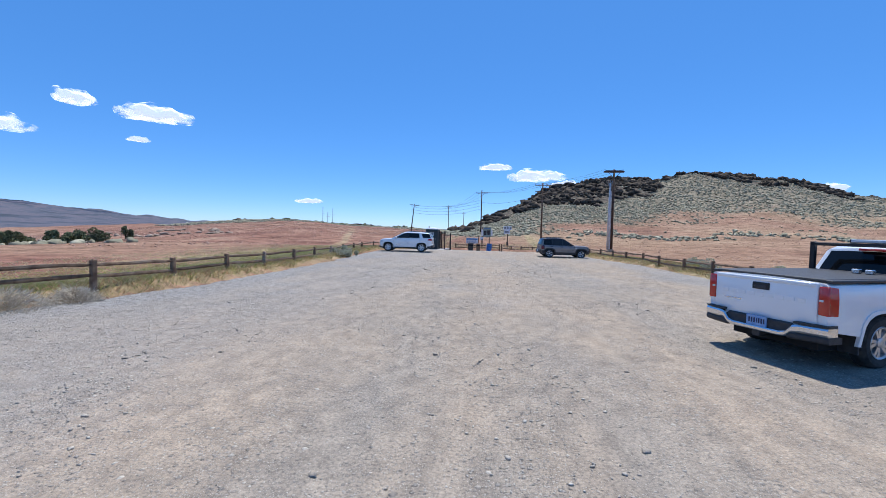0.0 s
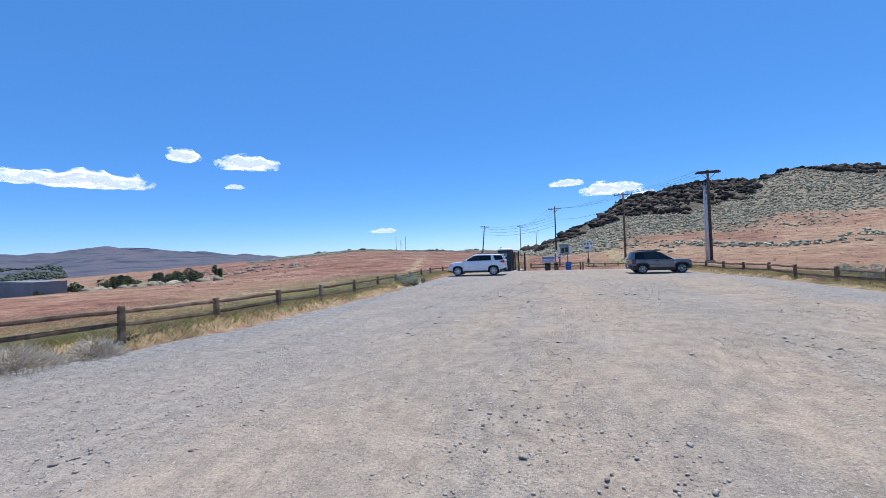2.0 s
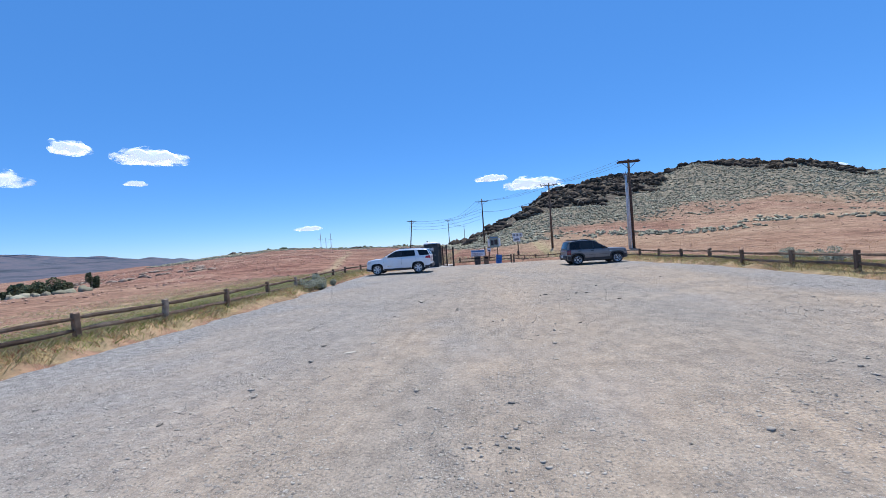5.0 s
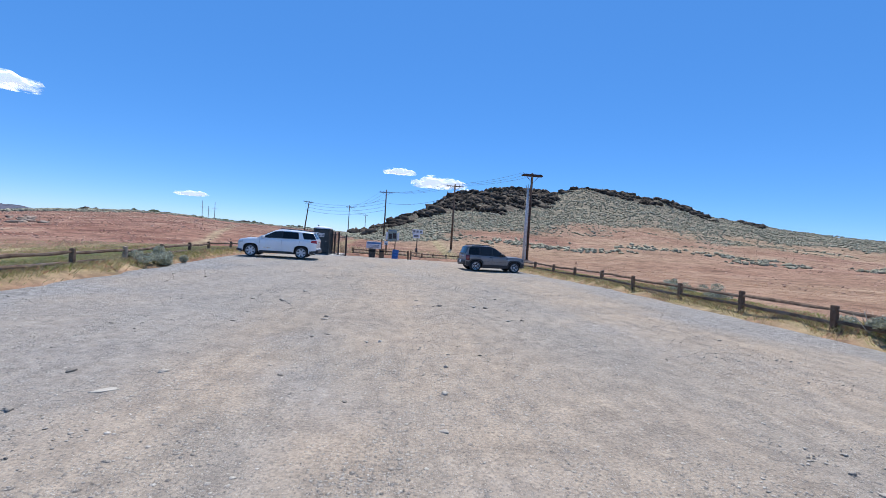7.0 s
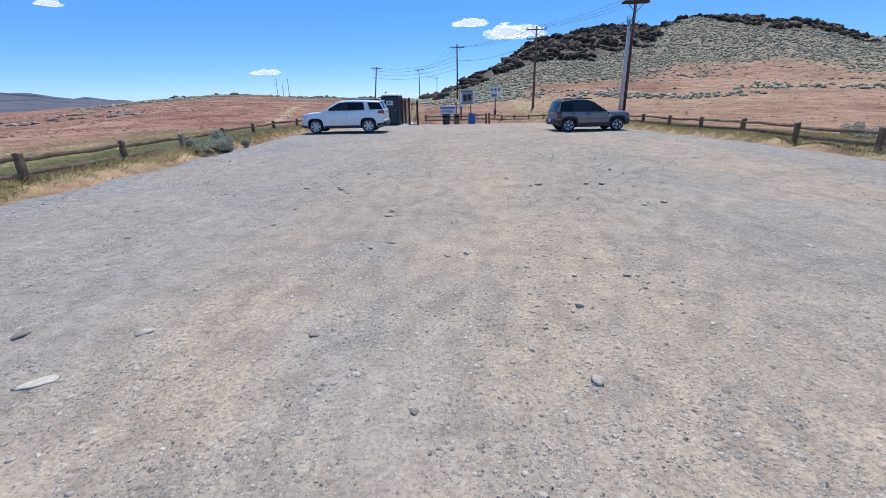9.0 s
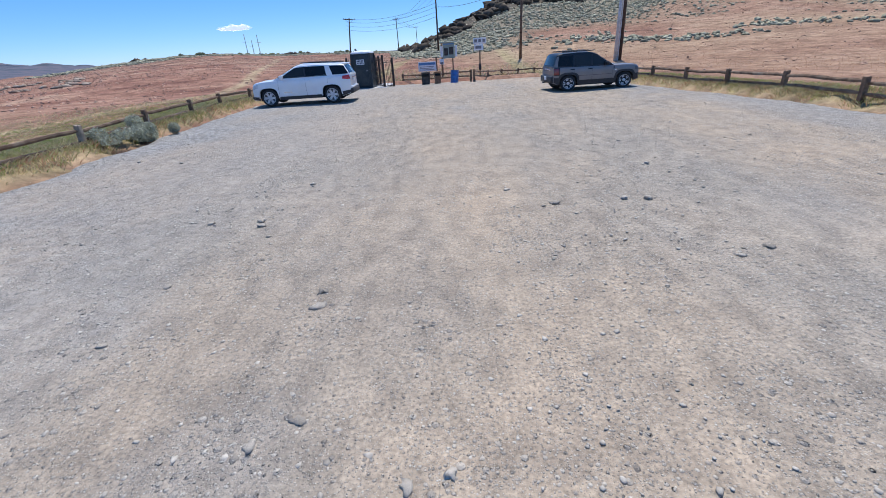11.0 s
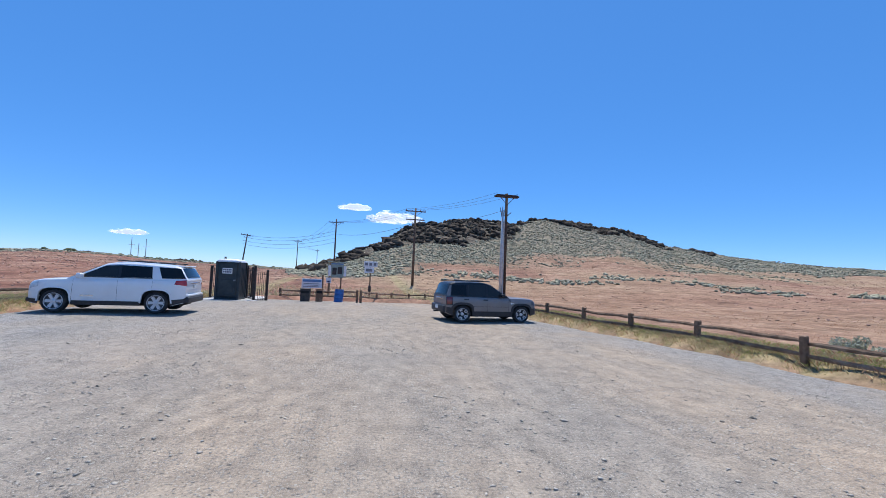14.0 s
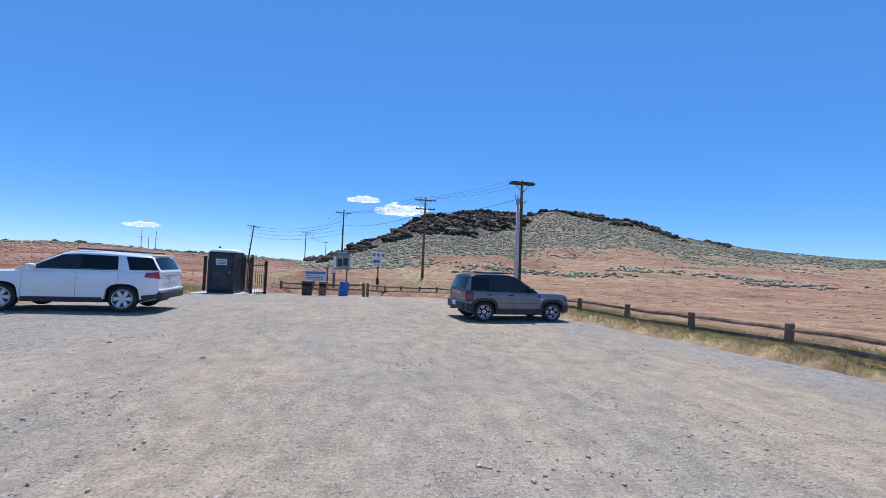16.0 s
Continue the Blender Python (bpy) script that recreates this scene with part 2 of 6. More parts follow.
M_POLE_GREY = mat("pole_grey", (0.50, 0.49, 0.47), (0.66, 0.65, 0.62), 0.8, 4, 0.3, 30)
M_WIRE = mat("wire", (0.03, 0.03, 0.035), (0.06, 0.06, 0.065), 0.6)
M_INSUL = mat("insulator", (0.16, 0.16, 0.17), (0.25, 0.25, 0.26), 0.3)


# ---- builders ----
def obj(name, me, material, parent=None, label="", smooth=False):
    ob = new(name, me)
    if material and not me.materials:
        me.materials.append(material)
    if smooth:
        me.polygons.foreach_set("use_smooth", [True] * len(me.polygons))
    if parent:
        ob.parent = parent
    if label:
        ob["label"] = label
    return ob


def part(name, bm, material, parent=None, label="", smooth=False):
    me = bpy.data.meshes.new(name)
    bm.to_mesh(me)
    bm.free()
    return obj(name, me, material, parent, label, smooth)


def thing(name, m, label, category, group="", kind=""):
    ob = new(name)
    ob.matrix_world = m
    return tagged(ob, label, category, group, kind)


def arrays_mesh(name, verts, faces):
    """A mesh from numpy arrays of vertices and of faces with one vertex count."""
    me = bpy.data.meshes.new(name)
    k = faces.shape[1]
    me.vertices.add(len(verts))
    me.vertices.foreach_set("co", np.asarray(verts, dtype=np.float32).ravel())
    me.loops.add(faces.size)
    me.loops.foreach_set("vertex_index", faces.astype(np.int32).ravel())
    me.polygons.add(len(faces))
    me.polygons.foreach_set("loop_start", np.arange(0, faces.size, k, dtype=np.int32))
    me.update(calc_edges=True)
    me.validate()
    return me


def box(bm, x0, x1, y0, y1, z0, z1, bevel=0.0, segments=1):
    r = bmesh.ops.create_cube(bm, size=1.0, matrix=Matrix.Translation(((x0 + x1) / 2, (y0 + y1) / 2, (z0 + z1) / 2)) @ Matrix.Diagonal((x1 - x0, y1 - y0, z1 - z0, 1)))
    if bevel:
        es = list({e for v in r["verts"] for e in v.link_edges})
        bmesh.ops.bevel(bm, geom=es, offset=bevel, segments=segments, affect="EDGES", profile=0.5)


def rod(bm, a, b, r1, r2=None, n=8):
    """A tapered rod from a to b."""
    a, b = Vector(a), Vector(b)
    d = b - a
    m = Matrix.Translation((a + b) / 2) @ d.to_track_quat("Z", "Y").to_matrix().to_4x4()
    bmesh.ops.create_cone(bm, cap_ends=True, segments=n, radius1=r1, radius2=r1 if r2 is None else r2, depth=d.length, matrix=m)


def bm_box(*a, **k):
    bm = bmesh.new()
    box(bm, *a, **k)
    return bm


def bm_rod(*a, **k):
    bm = bmesh.new()
    rod(bm, *a, **k)
    return bm


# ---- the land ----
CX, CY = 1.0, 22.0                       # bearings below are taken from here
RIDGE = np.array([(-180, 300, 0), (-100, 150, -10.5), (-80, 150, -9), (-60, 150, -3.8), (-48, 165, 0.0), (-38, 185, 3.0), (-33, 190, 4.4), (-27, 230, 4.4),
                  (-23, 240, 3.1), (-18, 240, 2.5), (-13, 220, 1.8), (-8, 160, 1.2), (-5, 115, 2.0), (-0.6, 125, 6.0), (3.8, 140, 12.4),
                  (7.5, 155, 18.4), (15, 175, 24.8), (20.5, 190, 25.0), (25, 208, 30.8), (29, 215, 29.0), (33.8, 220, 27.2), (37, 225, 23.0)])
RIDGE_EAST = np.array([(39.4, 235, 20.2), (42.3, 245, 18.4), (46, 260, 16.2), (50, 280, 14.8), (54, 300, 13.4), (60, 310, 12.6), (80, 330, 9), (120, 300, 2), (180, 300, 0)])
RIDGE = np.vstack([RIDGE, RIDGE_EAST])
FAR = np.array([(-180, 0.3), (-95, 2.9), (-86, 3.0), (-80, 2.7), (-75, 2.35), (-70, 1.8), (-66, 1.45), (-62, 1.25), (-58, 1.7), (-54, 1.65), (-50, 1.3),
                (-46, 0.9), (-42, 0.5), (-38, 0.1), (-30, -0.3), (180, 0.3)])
LEFT_EDGE = np.array([(-40, -10.4), (0, -10.0), (8, -9.4), (9.5, -8.75), (13, -8.0), (18, -7.8), (24, -7.95), (28, -8.3), (34, -8.7), (38, -8.0), (42, -7.0), (60, -6.8)])
RIGHT_EDGE = np.array([(-40, 14.0), (0, 11.6), (10, 10.55), (19, 9.8), (25, 9.3), (30, 8.85), (35, 8.1), (39, 7.55), (43, 6.9), (46.5, 5.6), (60, 5.5)])
LOT_END = 46.3
TRAIL = ((-17, 4), (-14.6, 20), (-15, 34), (-19, 55), (-32, 95), (-50, 145))     # a footpath worn through the grass


def edges(y):
    return np.interp(y, LEFT_EDGE[:, 0], LEFT_EDGE[:, 1]), np.interp(y, RIGHT_EDGE[:, 0], RIGHT_EDGE[:, 1])


def wave(x, y, s, seed=0.0):
    """Smooth repeatable noise of about -1 to 1 made from sines."""
    x, y = x * s + seed, y * s - seed * 1.7
    return (np.sin(x * 1.3 + 1.7 * np.sin(y * 0.9 + seed)) + np.sin(y * 1.7 + 1.3 * np.sin(x * 1.1 - seed)) + np.sin((x + y) * 2.3 + np.sin(x * 3.1)) * 0.5) / 2.5


def dip(x, y):
    """The lot falls away gently toward its far end, a little sooner on the east side."""
    return -0.037 * np.clip(y - 36.5, 0, 14) - 0.12 * smooth01((x - 1) / 4) * smooth01((y - 26) / 8) * smooth01((48 - y) / 8) - 0.065 * smooth01((x - 3.0) / 2.0) * smooth01((17 - y) / 4)


def smooth01(v):
    v = np.clip(v, 0, 1)
    return v * v * (3 - 2 * v)


def polar(x, y):
    return np.hypot(x - CX, y - CY), np.degrees(np.arctan2(x - CX, y - CY))


def hill_u(x, y):
    r, az = polar(x, y)
    R = np.interp(az, RIDGE[:, 0], RIDGE[:, 1])
    return (r - 32) / (R - 32), az, r


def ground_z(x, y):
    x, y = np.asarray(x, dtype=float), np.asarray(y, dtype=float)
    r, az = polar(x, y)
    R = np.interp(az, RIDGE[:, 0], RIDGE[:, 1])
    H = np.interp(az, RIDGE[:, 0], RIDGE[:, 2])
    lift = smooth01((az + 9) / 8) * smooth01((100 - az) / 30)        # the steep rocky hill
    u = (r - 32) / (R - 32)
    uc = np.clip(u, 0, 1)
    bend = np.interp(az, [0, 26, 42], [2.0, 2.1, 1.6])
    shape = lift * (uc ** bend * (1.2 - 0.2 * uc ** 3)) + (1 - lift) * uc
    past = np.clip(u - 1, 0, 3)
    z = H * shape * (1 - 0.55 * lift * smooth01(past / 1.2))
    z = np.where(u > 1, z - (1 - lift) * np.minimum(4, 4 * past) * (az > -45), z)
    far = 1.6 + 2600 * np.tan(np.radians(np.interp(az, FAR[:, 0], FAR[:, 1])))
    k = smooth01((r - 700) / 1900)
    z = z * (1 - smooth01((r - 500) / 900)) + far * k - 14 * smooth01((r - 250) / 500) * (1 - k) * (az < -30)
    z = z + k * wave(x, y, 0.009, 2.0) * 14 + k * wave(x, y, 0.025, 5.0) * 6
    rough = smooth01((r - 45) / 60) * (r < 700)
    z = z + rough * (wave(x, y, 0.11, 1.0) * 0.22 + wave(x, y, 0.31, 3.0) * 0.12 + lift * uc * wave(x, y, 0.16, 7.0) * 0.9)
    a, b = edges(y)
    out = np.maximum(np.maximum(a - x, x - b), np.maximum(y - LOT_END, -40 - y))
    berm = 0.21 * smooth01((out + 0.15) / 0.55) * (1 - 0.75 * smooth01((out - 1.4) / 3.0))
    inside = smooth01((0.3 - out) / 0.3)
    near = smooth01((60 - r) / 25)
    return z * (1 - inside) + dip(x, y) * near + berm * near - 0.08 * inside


def out_of_lot(x, y):
    """Metres outside the gravel, negative on it."""
    a, b = edges(y)
    return np.maximum(np.maximum(a - x, x - b), np.maximum(y - LOT_END, -40 - y))


def stone_cover(x, y):
    """How rocky the hill is, 0 to 1."""
    u, az, r = hill_u(x, y)
    n = wave(x, y, 0.07, 4.0) * 0.12 + wave(x, y, 0.21, 9.0) * 0.08
    low = np.interp(az, [-7, -4, 2, 8, 13, 16, 20, 23, 25, 31, 35, 40, 44, 48], [0.7, 0.72, 0.70, 0.70, 0.62, 0.58, 0.66, 0.93, 0.88, 0.88, 0.80, 0.84, 0.93, 1.3])
    ok = (az > -7.5) & (az < 46) & (u < 1.12)
    hump = (az > -37) & (az < -15) & (u > 0.94) & (u < 1.06)
    return np.where(ok, smooth01((u + n - low) / 0.08), 0) + np.where(hump, smooth01((wave(x, y, 0.12, 1.0) - 0.25) / 0.3), 0)


def sage_cover(x, y):
    u, az, r = hill_u(x, y)
    n = wave(x, y, 0.05, 2.0) * 0.11 + wave(x, y, 0.17, 6.0) * 0.09
    lo = np.interp(az, [-10, 0, 20, 30, 40, 50, 60], [0.30, 0.22, 0.24, 0.30, 0.38, 0.42, 0.42])
    s = smooth01((u + n - lo) / 0.22) * (az > -9) * (az < 110)
    left = (az <= -9) * (az > -46) * smooth01((u + n - 0.70) / 0.22) * smooth01((1.1 - u) / 0.05) * 0.85
    return s * 1.0 + left


def build_land():
    radii = np.concatenate([np.arange(1.5, 40, 0.55), 40 * 1.023 ** np.arange(0, 95), 40 * 1.023 ** 95 * 1.085 ** np.arange(0, 34)])
    radii = radii[radii < 4300]
    th = np.radians(np.arange(-180, 180, 0.45))
    n, k = len(radii), len(th)
    rr, tt = np.meshgrid(radii, th, indexing="ij")
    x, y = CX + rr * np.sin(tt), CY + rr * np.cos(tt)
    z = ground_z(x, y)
    v = np.stack([x, y, z], -1).reshape(-1, 3)
    v = np.vstack([v, [[CX, CY, -0.08]]])
    i = np.arange(n - 1)[:, None] * k
    j = np.arange(k)[None]
    j2 = (j + 1) % k
    quads = np.stack([i + j, i + k + j, i + k + j2, i + j2], -1).reshape(-1, 4)[:, ::-1]
    me = arrays_mesh("ground", v, quads)
    x, y = v[:, 0], v[:, 1]
    u, az, r = hill_u(x, y)
    a, b = edges(y)
    out = np.maximum(a - x, x - b)
    green = np.where(out < 14, smooth01(out / 1.0) * smooth01((6.0 - out + 3 * wave(x, y, 0.3, 2)) / 5) * (x < 0) * (0.75 + 0.25 * wave(x, y, 0.2)), 0) * (y < 60)
    green = np.maximum(green, smooth01((1.6 - out) / 0.8) * 0.35 * (out > 0))
    tan = np.clip(smooth01((az + 4) / 10) * smooth01((120 - az) / 20) * (0.32 + 0.25 * wave(x, y, 0.08, 3.0)) + smooth01((wave(x, y, 0.035, 8.0) - 0.15) / 0.5) * np.where(az < -4, 0.12, 0.35) + smooth01((az + 100) / 10) * smooth01((-50 - az) / 12) * 0.25 + smooth01((2.5 - out) / 1.5) * (out > 0) * (r < 60) * 0.6, 0, 1)
    trail = np.full(len(x), 1e9)
    for (x0, y0), (x1, y1) in zip(TRAIL, TRAIL[1:]):
        t = np.clip(((x - x0) * (x1 - x0) + (y - y0) * (y1 - y0)) / ((x1 - x0) ** 2 + (y1 - y0) ** 2), 0, 1)
        trail = np.minimum(trail, np.hypot(x - x0 - t * (x1 - x0), y - y0 - t * (y1 - y0)))
    path = smooth01((0.75 - trail + 0.3 * wave(x, y, 0.6, 3.0)) / 0.5)
    tan, green = np.maximum(tan, path), green * (1 - path)
    # the far mask brings in the hazy blue hill colour with distance
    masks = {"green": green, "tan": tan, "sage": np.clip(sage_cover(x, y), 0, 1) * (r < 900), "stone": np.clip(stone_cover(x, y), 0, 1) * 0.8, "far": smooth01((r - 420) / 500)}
    for name, val in masks.items():
        at = me.attributes.new(name, "FLOAT", "POINT")
        at.data.foreach_set("value", np.clip(val, 0, 1).astype(np.float32))
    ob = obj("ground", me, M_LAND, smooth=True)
    return tagged(ob, "open high-desert land with dry reddish grass and hills", "ground", kind="structure")


def build_lot():
    """The gravel sheet of the car park, with ragged edges and shallow ruts."""
    ys = np.concatenate([np.arange(-40, 2, 1.0), np.arange(2, 46.6, 0.28)])
    us = np.concatenate([[0, 0.01, 0.02], np.linspace(0.03, 0.97, 84), [0.98, 0.99, 1.0]])
    a, b = edges(ys)
    a = a + 0.16 * wave(ys, ys * 0, 1.9, 1.0) + 0.07 * wave(ys, ys * 0, 6.3, 2.0)
    b = b + 0.16 * wave(ys, ys * 0, 1.7, 4.0) + 0.07 * wave(ys, ys * 0, 5.9, 3.0)
    yy, uu = np.meshgrid(ys, us, indexing="ij")
    xx = a[:, None] * (1 - uu) + b[:, None] * uu
    zz = dip(xx, yy) + 0.012 * wave(xx, yy * 0.25, 1.1, 2.0) + 0.008 * wave(xx, yy, 0.9, 5.0)
    rim = np.minimum(uu, 1 - uu) * (b - a)[:, None]
    zz = zz - 0.13 * smooth01((0.35 - rim) / 0.35)
    v = np.stack([xx, yy, zz], -1).reshape(-1, 3)
    i = np.arange(len(ys) - 1)[:, None] * 90
    j = np.arange(89)[None]
    q = np.stack([i + j, i + j + 1, i + 91 + j, i + 90 + j], -1).reshape(-1, 4)
    me = arrays_mesh("gravel_lot", v, q)
    rim = rim + 1.3 * wave(xx, yy, 0.5, 4.0) + 0.5 * wave(xx, yy, 1.7, 2.0)
    strewn = smooth01((2.6 - rim) / 2.4) * 0.7 + smooth01((-1.2 - xx + 0.8 * wave(xx, yy, 0.4, 7.0)) / 3.0) * 0.4 + smooth01((wave(xx, yy * 0.3, 0.8, 6.0) + 0.4 * wave(xx, yy, 1.9, 3.0) - 0.45) / 0.9) * 0.4
    at = me.attributes.new("loose", "FLOAT", "POINT")
    at.data.foreach_set("value", np.clip(strewn, 0, 1).astype(np.float32).ravel())
    return tagged(obj("gravel_lot", me, M_GRAVEL, smooth=True), "grey-tan compacted gravel car park surface", "gravel lot", kind="structure")


def lot_z(x, y):
    return float(dip(np.float64(x), np.float64(y)))


def gz(x, y):
    return float(ground_z(x, y))


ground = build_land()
gravel_lot = build_lot()

# ---- scattered stuff ----
rng = np.random.default_rng(5)


def blob(seed, rough=0.25, sub=1):
    bm = bmesh.new()
    bmesh.ops.create_icosphere(bm, subdivisions=sub, radius=1.0)
    r = np.random.default_rng(seed)
    off = r.uniform(0, 50, 3)
    for v in bm.verts:
        v.co *= 1 + rough * 2 * noise.noise(v.co * 1.4 + Vector(off)) + rough * r.uniform(-0.4, 0.4)
    bm.verts.index_update()
    vs = np.array([v.co[:] for v in bm.verts])
    fs = np.array([[v.index for v in f.verts] for f in bm.faces])
    bm.free()
    return vs, fs


def dome(seed):
    """The upper part of a lumpy blob."""
    v, f = blob(seed, 0.34, 2)
    return v, f[v[f].mean(1)[:, 2] > -0.3]


def scatter(name, shapes, pos, size, squash, material, label, category):
    """One object out of many turned and scaled copies of a few shapes."""
    pos, size = np.asarray(pos), np.asarray(size)
    vs, fs, base = [], [], 0
    for k, (sv, sf) in enumerate(shapes):
        p, q = pos[k::len(shapes)], size[k::len(shapes)]
        m = len(p)
        a = rng.uniform(0, 6.283, m)[:, None]
        x = sv[None, :, 0] * (q * rng.uniform(0.75, 1.3, m))[:, None]
        y = sv[None, :, 1] * (q * rng.uniform(0.75, 1.3, m))[:, None]
        z = sv[None, :, 2] * (q * squash * rng.uniform(0.8, 1.25, m))[:, None]
        v = np.stack([x * np.cos(a) - y * np.sin(a), x * np.sin(a) + y * np.cos(a), z], -1) + p[:, None, :]
        vs.append(v.reshape(-1, 3))
        fs.append((sf[None] + (base + np.arange(m) * len(sv))[:, None, None]).reshape(-1, sf.shape[1]))
        base += m * len(sv)
    me = arrays_mesh(name, np.vstack(vs), np.vstack(fs))
    return tagged(obj(name, me, material), label, category, kind="stuff")


def where(cover, count, az0, az1, r0, r1, seed):
    g = np.random.default_rng(seed)
    az = np.radians(g.uniform(az0, az1, count))
    r = np.sqrt(g.uniform(r0 ** 2, r1 ** 2, count))
    x, y = CX + r * np.sin(az), CY + r * np.cos(az)
    keep = g.uniform(0, 1, count) < np.clip(cover(x, y), 0, 1)
    return x[keep], y[keep]


x, y = where(lambda x, y: sage_cover(x, y) * (1 - 0.85 * np.clip(stone_cover(x, y), 0, 1)), 20000, -9, 66, 50, 140, 11)
size = rng.uniform(0.12, 0.34, len(x))
scatter("sagebrush", [dome(s) for s in range(6)], np.stack([x, y, ground_z(x, y) + size * 0.22], -1), size, 0.62, M_SAGE, "grey-green sagebrush covering the stony hillside", "sagebrush")
x, y = where(lambda x, y: sage_cover(x, y) * (1 - 0.85 * np.clip(stone_cover(x, y), 0, 1)), 58000, -46, 66, 140, 320, 14)
size = rng.uniform(0.18, 0.45, len(x))
scatter("sagebrush", [blob(s, 0.34) for s in range(6)], np.stack([x, y, ground_z(x, y) + size * 0.2], -1), size, 0.62, M_SAGE, "grey-green sagebrush covering the upper hillside", "sagebrush")
x, y = where(lambda x, y: smooth01((out_of_lot(x, y) - 2.0) / 3.0) * (0.5 + 0.5 * wave(x, y, 0.4, 2.0)) * (1 - np.clip(sage_cover(x, y), 0, 1)) * np.where(polar(x, y)[1] > 0, 0.4, 1.0), 42000, -80, 70, 24, 150, 15)
size = rng.uniform(0.03, 0.10, len(x)) * (1 + polar(x, y)[0] / 120)
scatter("red_brush", [blob(s + 5, 0.36) for s in range(6)], np.stack([x, y, ground_z(x, y) + size * 0.1], -1), size, 0.38, M_REDBRUSH, "low tufts of dry reddish brush over the plain", "brush")
x, y = where(lambda x, y: stone_cover(x, y) * smooth01((wave(x, y, 0.13, 3.0) + wave(y, x, 0.37, 8.0) * 0.8 + 0.55) / 0.7), 34000, -8, 47, 90, 260, 12)
size = rng.uniform(0.0, 1.0, len(x)) ** 2.5 * 1.35 + 0.28
scatter("boulders", [blob(s + 20, 0.42) for s in range(12)], np.stack([x, y, ground_z(x, y) + size * 0.25], -1), size, 0.72, M_BASALT, "dark weathered basalt boulders piled along the hilltop", "boulders")
x, y = where(lambda x, y: stone_cover(x, y), 6000, -38, -15, 170, 260, 13)
size = rng.uniform(0.25, 0.95, len(x))
scatter("boulders", [blob(s + 20, 0.42) for s in range(12)], np.stack([x, y, ground_z(x, y) + size * 0.3], -1), size, 0.8, M_BASALT, "dark rocks along the crest of a low ridge", "boulders")


x, y = where(lambda x, y: smooth01((wave(x, y, 0.09, 6.0) - 0.1) / 0.4), 700, -40, -9, 185, 250, 16)
size = rng.uniform(0.4, 1.1, len(x))
ok = np.abs(hill_u(x, y)[0] - 1.0) < 0.05
x, y, size = x[ok], y[ok], size[ok]
scatter("crest_shrubs", [blob(s + 30, 0.4, 2) for s in range(5)], np.stack([x, y, ground_z(x, y) + size * 0.3], -1), size, 0.75, M_GREEN_BUSH, "dark shrubs along the crest of a low ridge", "shrubs")


def blades(name, x, y, base_z, height, width, material, label, lean=0.5, per=1):
    """Single grass blades: a thin bent strip of two triangles each."""
    n = len(x)
    a = rng.uniform(0, 6.283, n)
    h = height * rng.uniform(0.5, 1.3, n)
    w = width * rng.uniform(0.6, 1.4, n)
    dx, dy = np.cos(a) * w, np.sin(a) * w
    lx, ly = rng.normal(0, lean, n) * h, rng.normal(0, lean, n) * h
    z = base_z - 0.02
    v = np.stack([np.stack([x - dx, y - dy, z], -1), np.stack([x + dx, y + dy, z], -1), np.stack([x + lx * 0.4 + dx * 0.7, y + ly * 0.4 + dy * 0.7, z + h * 0.6], -1), np.stack([x + lx, y + ly, z + h], -1)], 1)
    f = np.arange(n)[:, None, None] * 4 + np.array([[0, 1, 2], [0, 2, 3]])[None]
    me = arrays_mesh(name, v.reshape(-1, 3), f.reshape(-1, 3))
    return tagged(obj(name, me, material), label, "grass", kind="stuff")


def verge_points(side, count, seed, lo=0.0, hi=1.9, y0=2.0, y1=46.0):
    g = np.random.default_rng(seed)
    y = g.uniform(y0, y1, count)
    o = lo + (hi - lo) * g.beta(1.6, 1.8, count)
    a, b = edges(y)
    x = a - o if side < 0 else b + o
    u, v = x * 0.8 + y * 0.6, y * 0.8 - x * 0.6
    keep = wave(x, y, 0.83, seed) * 0.5 + wave(u, v, 2.1, seed + 1) * 0.4 + wave(v, u, 5.3, seed + 2) * 0.3 > g.uniform(-0.9, 0.7, count)
    return x[keep], y[keep]

# ---- fences ----
def post_mesh(seed, w, h):
    """A squarish split post with knocked-off edges and a chipped sloping top."""
    g = np.random.default_rng(seed)
    bm = bmesh.new()
    box(bm, -w / 2, w / 2, -w / 2, w / 2, -0.35, h, 0.018, 2)
    for v in bm.verts:
        v.co.x += 0.012 * noise.noise(Vector((v.co.z * 3, seed, v.co.y * 9)))
        v.co.y += 0.012 * noise.noise(Vector((seed, v.co.z * 3, v.co.x * 9)))
        if v.co.z > h - 0.05:
            v.co.z += v.co.x * g.uniform(-0.25, 0.25) + g.uniform(-0.008, 0.008)
    me = bpy.data.meshes.new("post")
    bm.to_mesh(me)
    bm.free()
    return me


POSTS = [post_mesh(s, 0.12, 0.57) for s in range(5)]


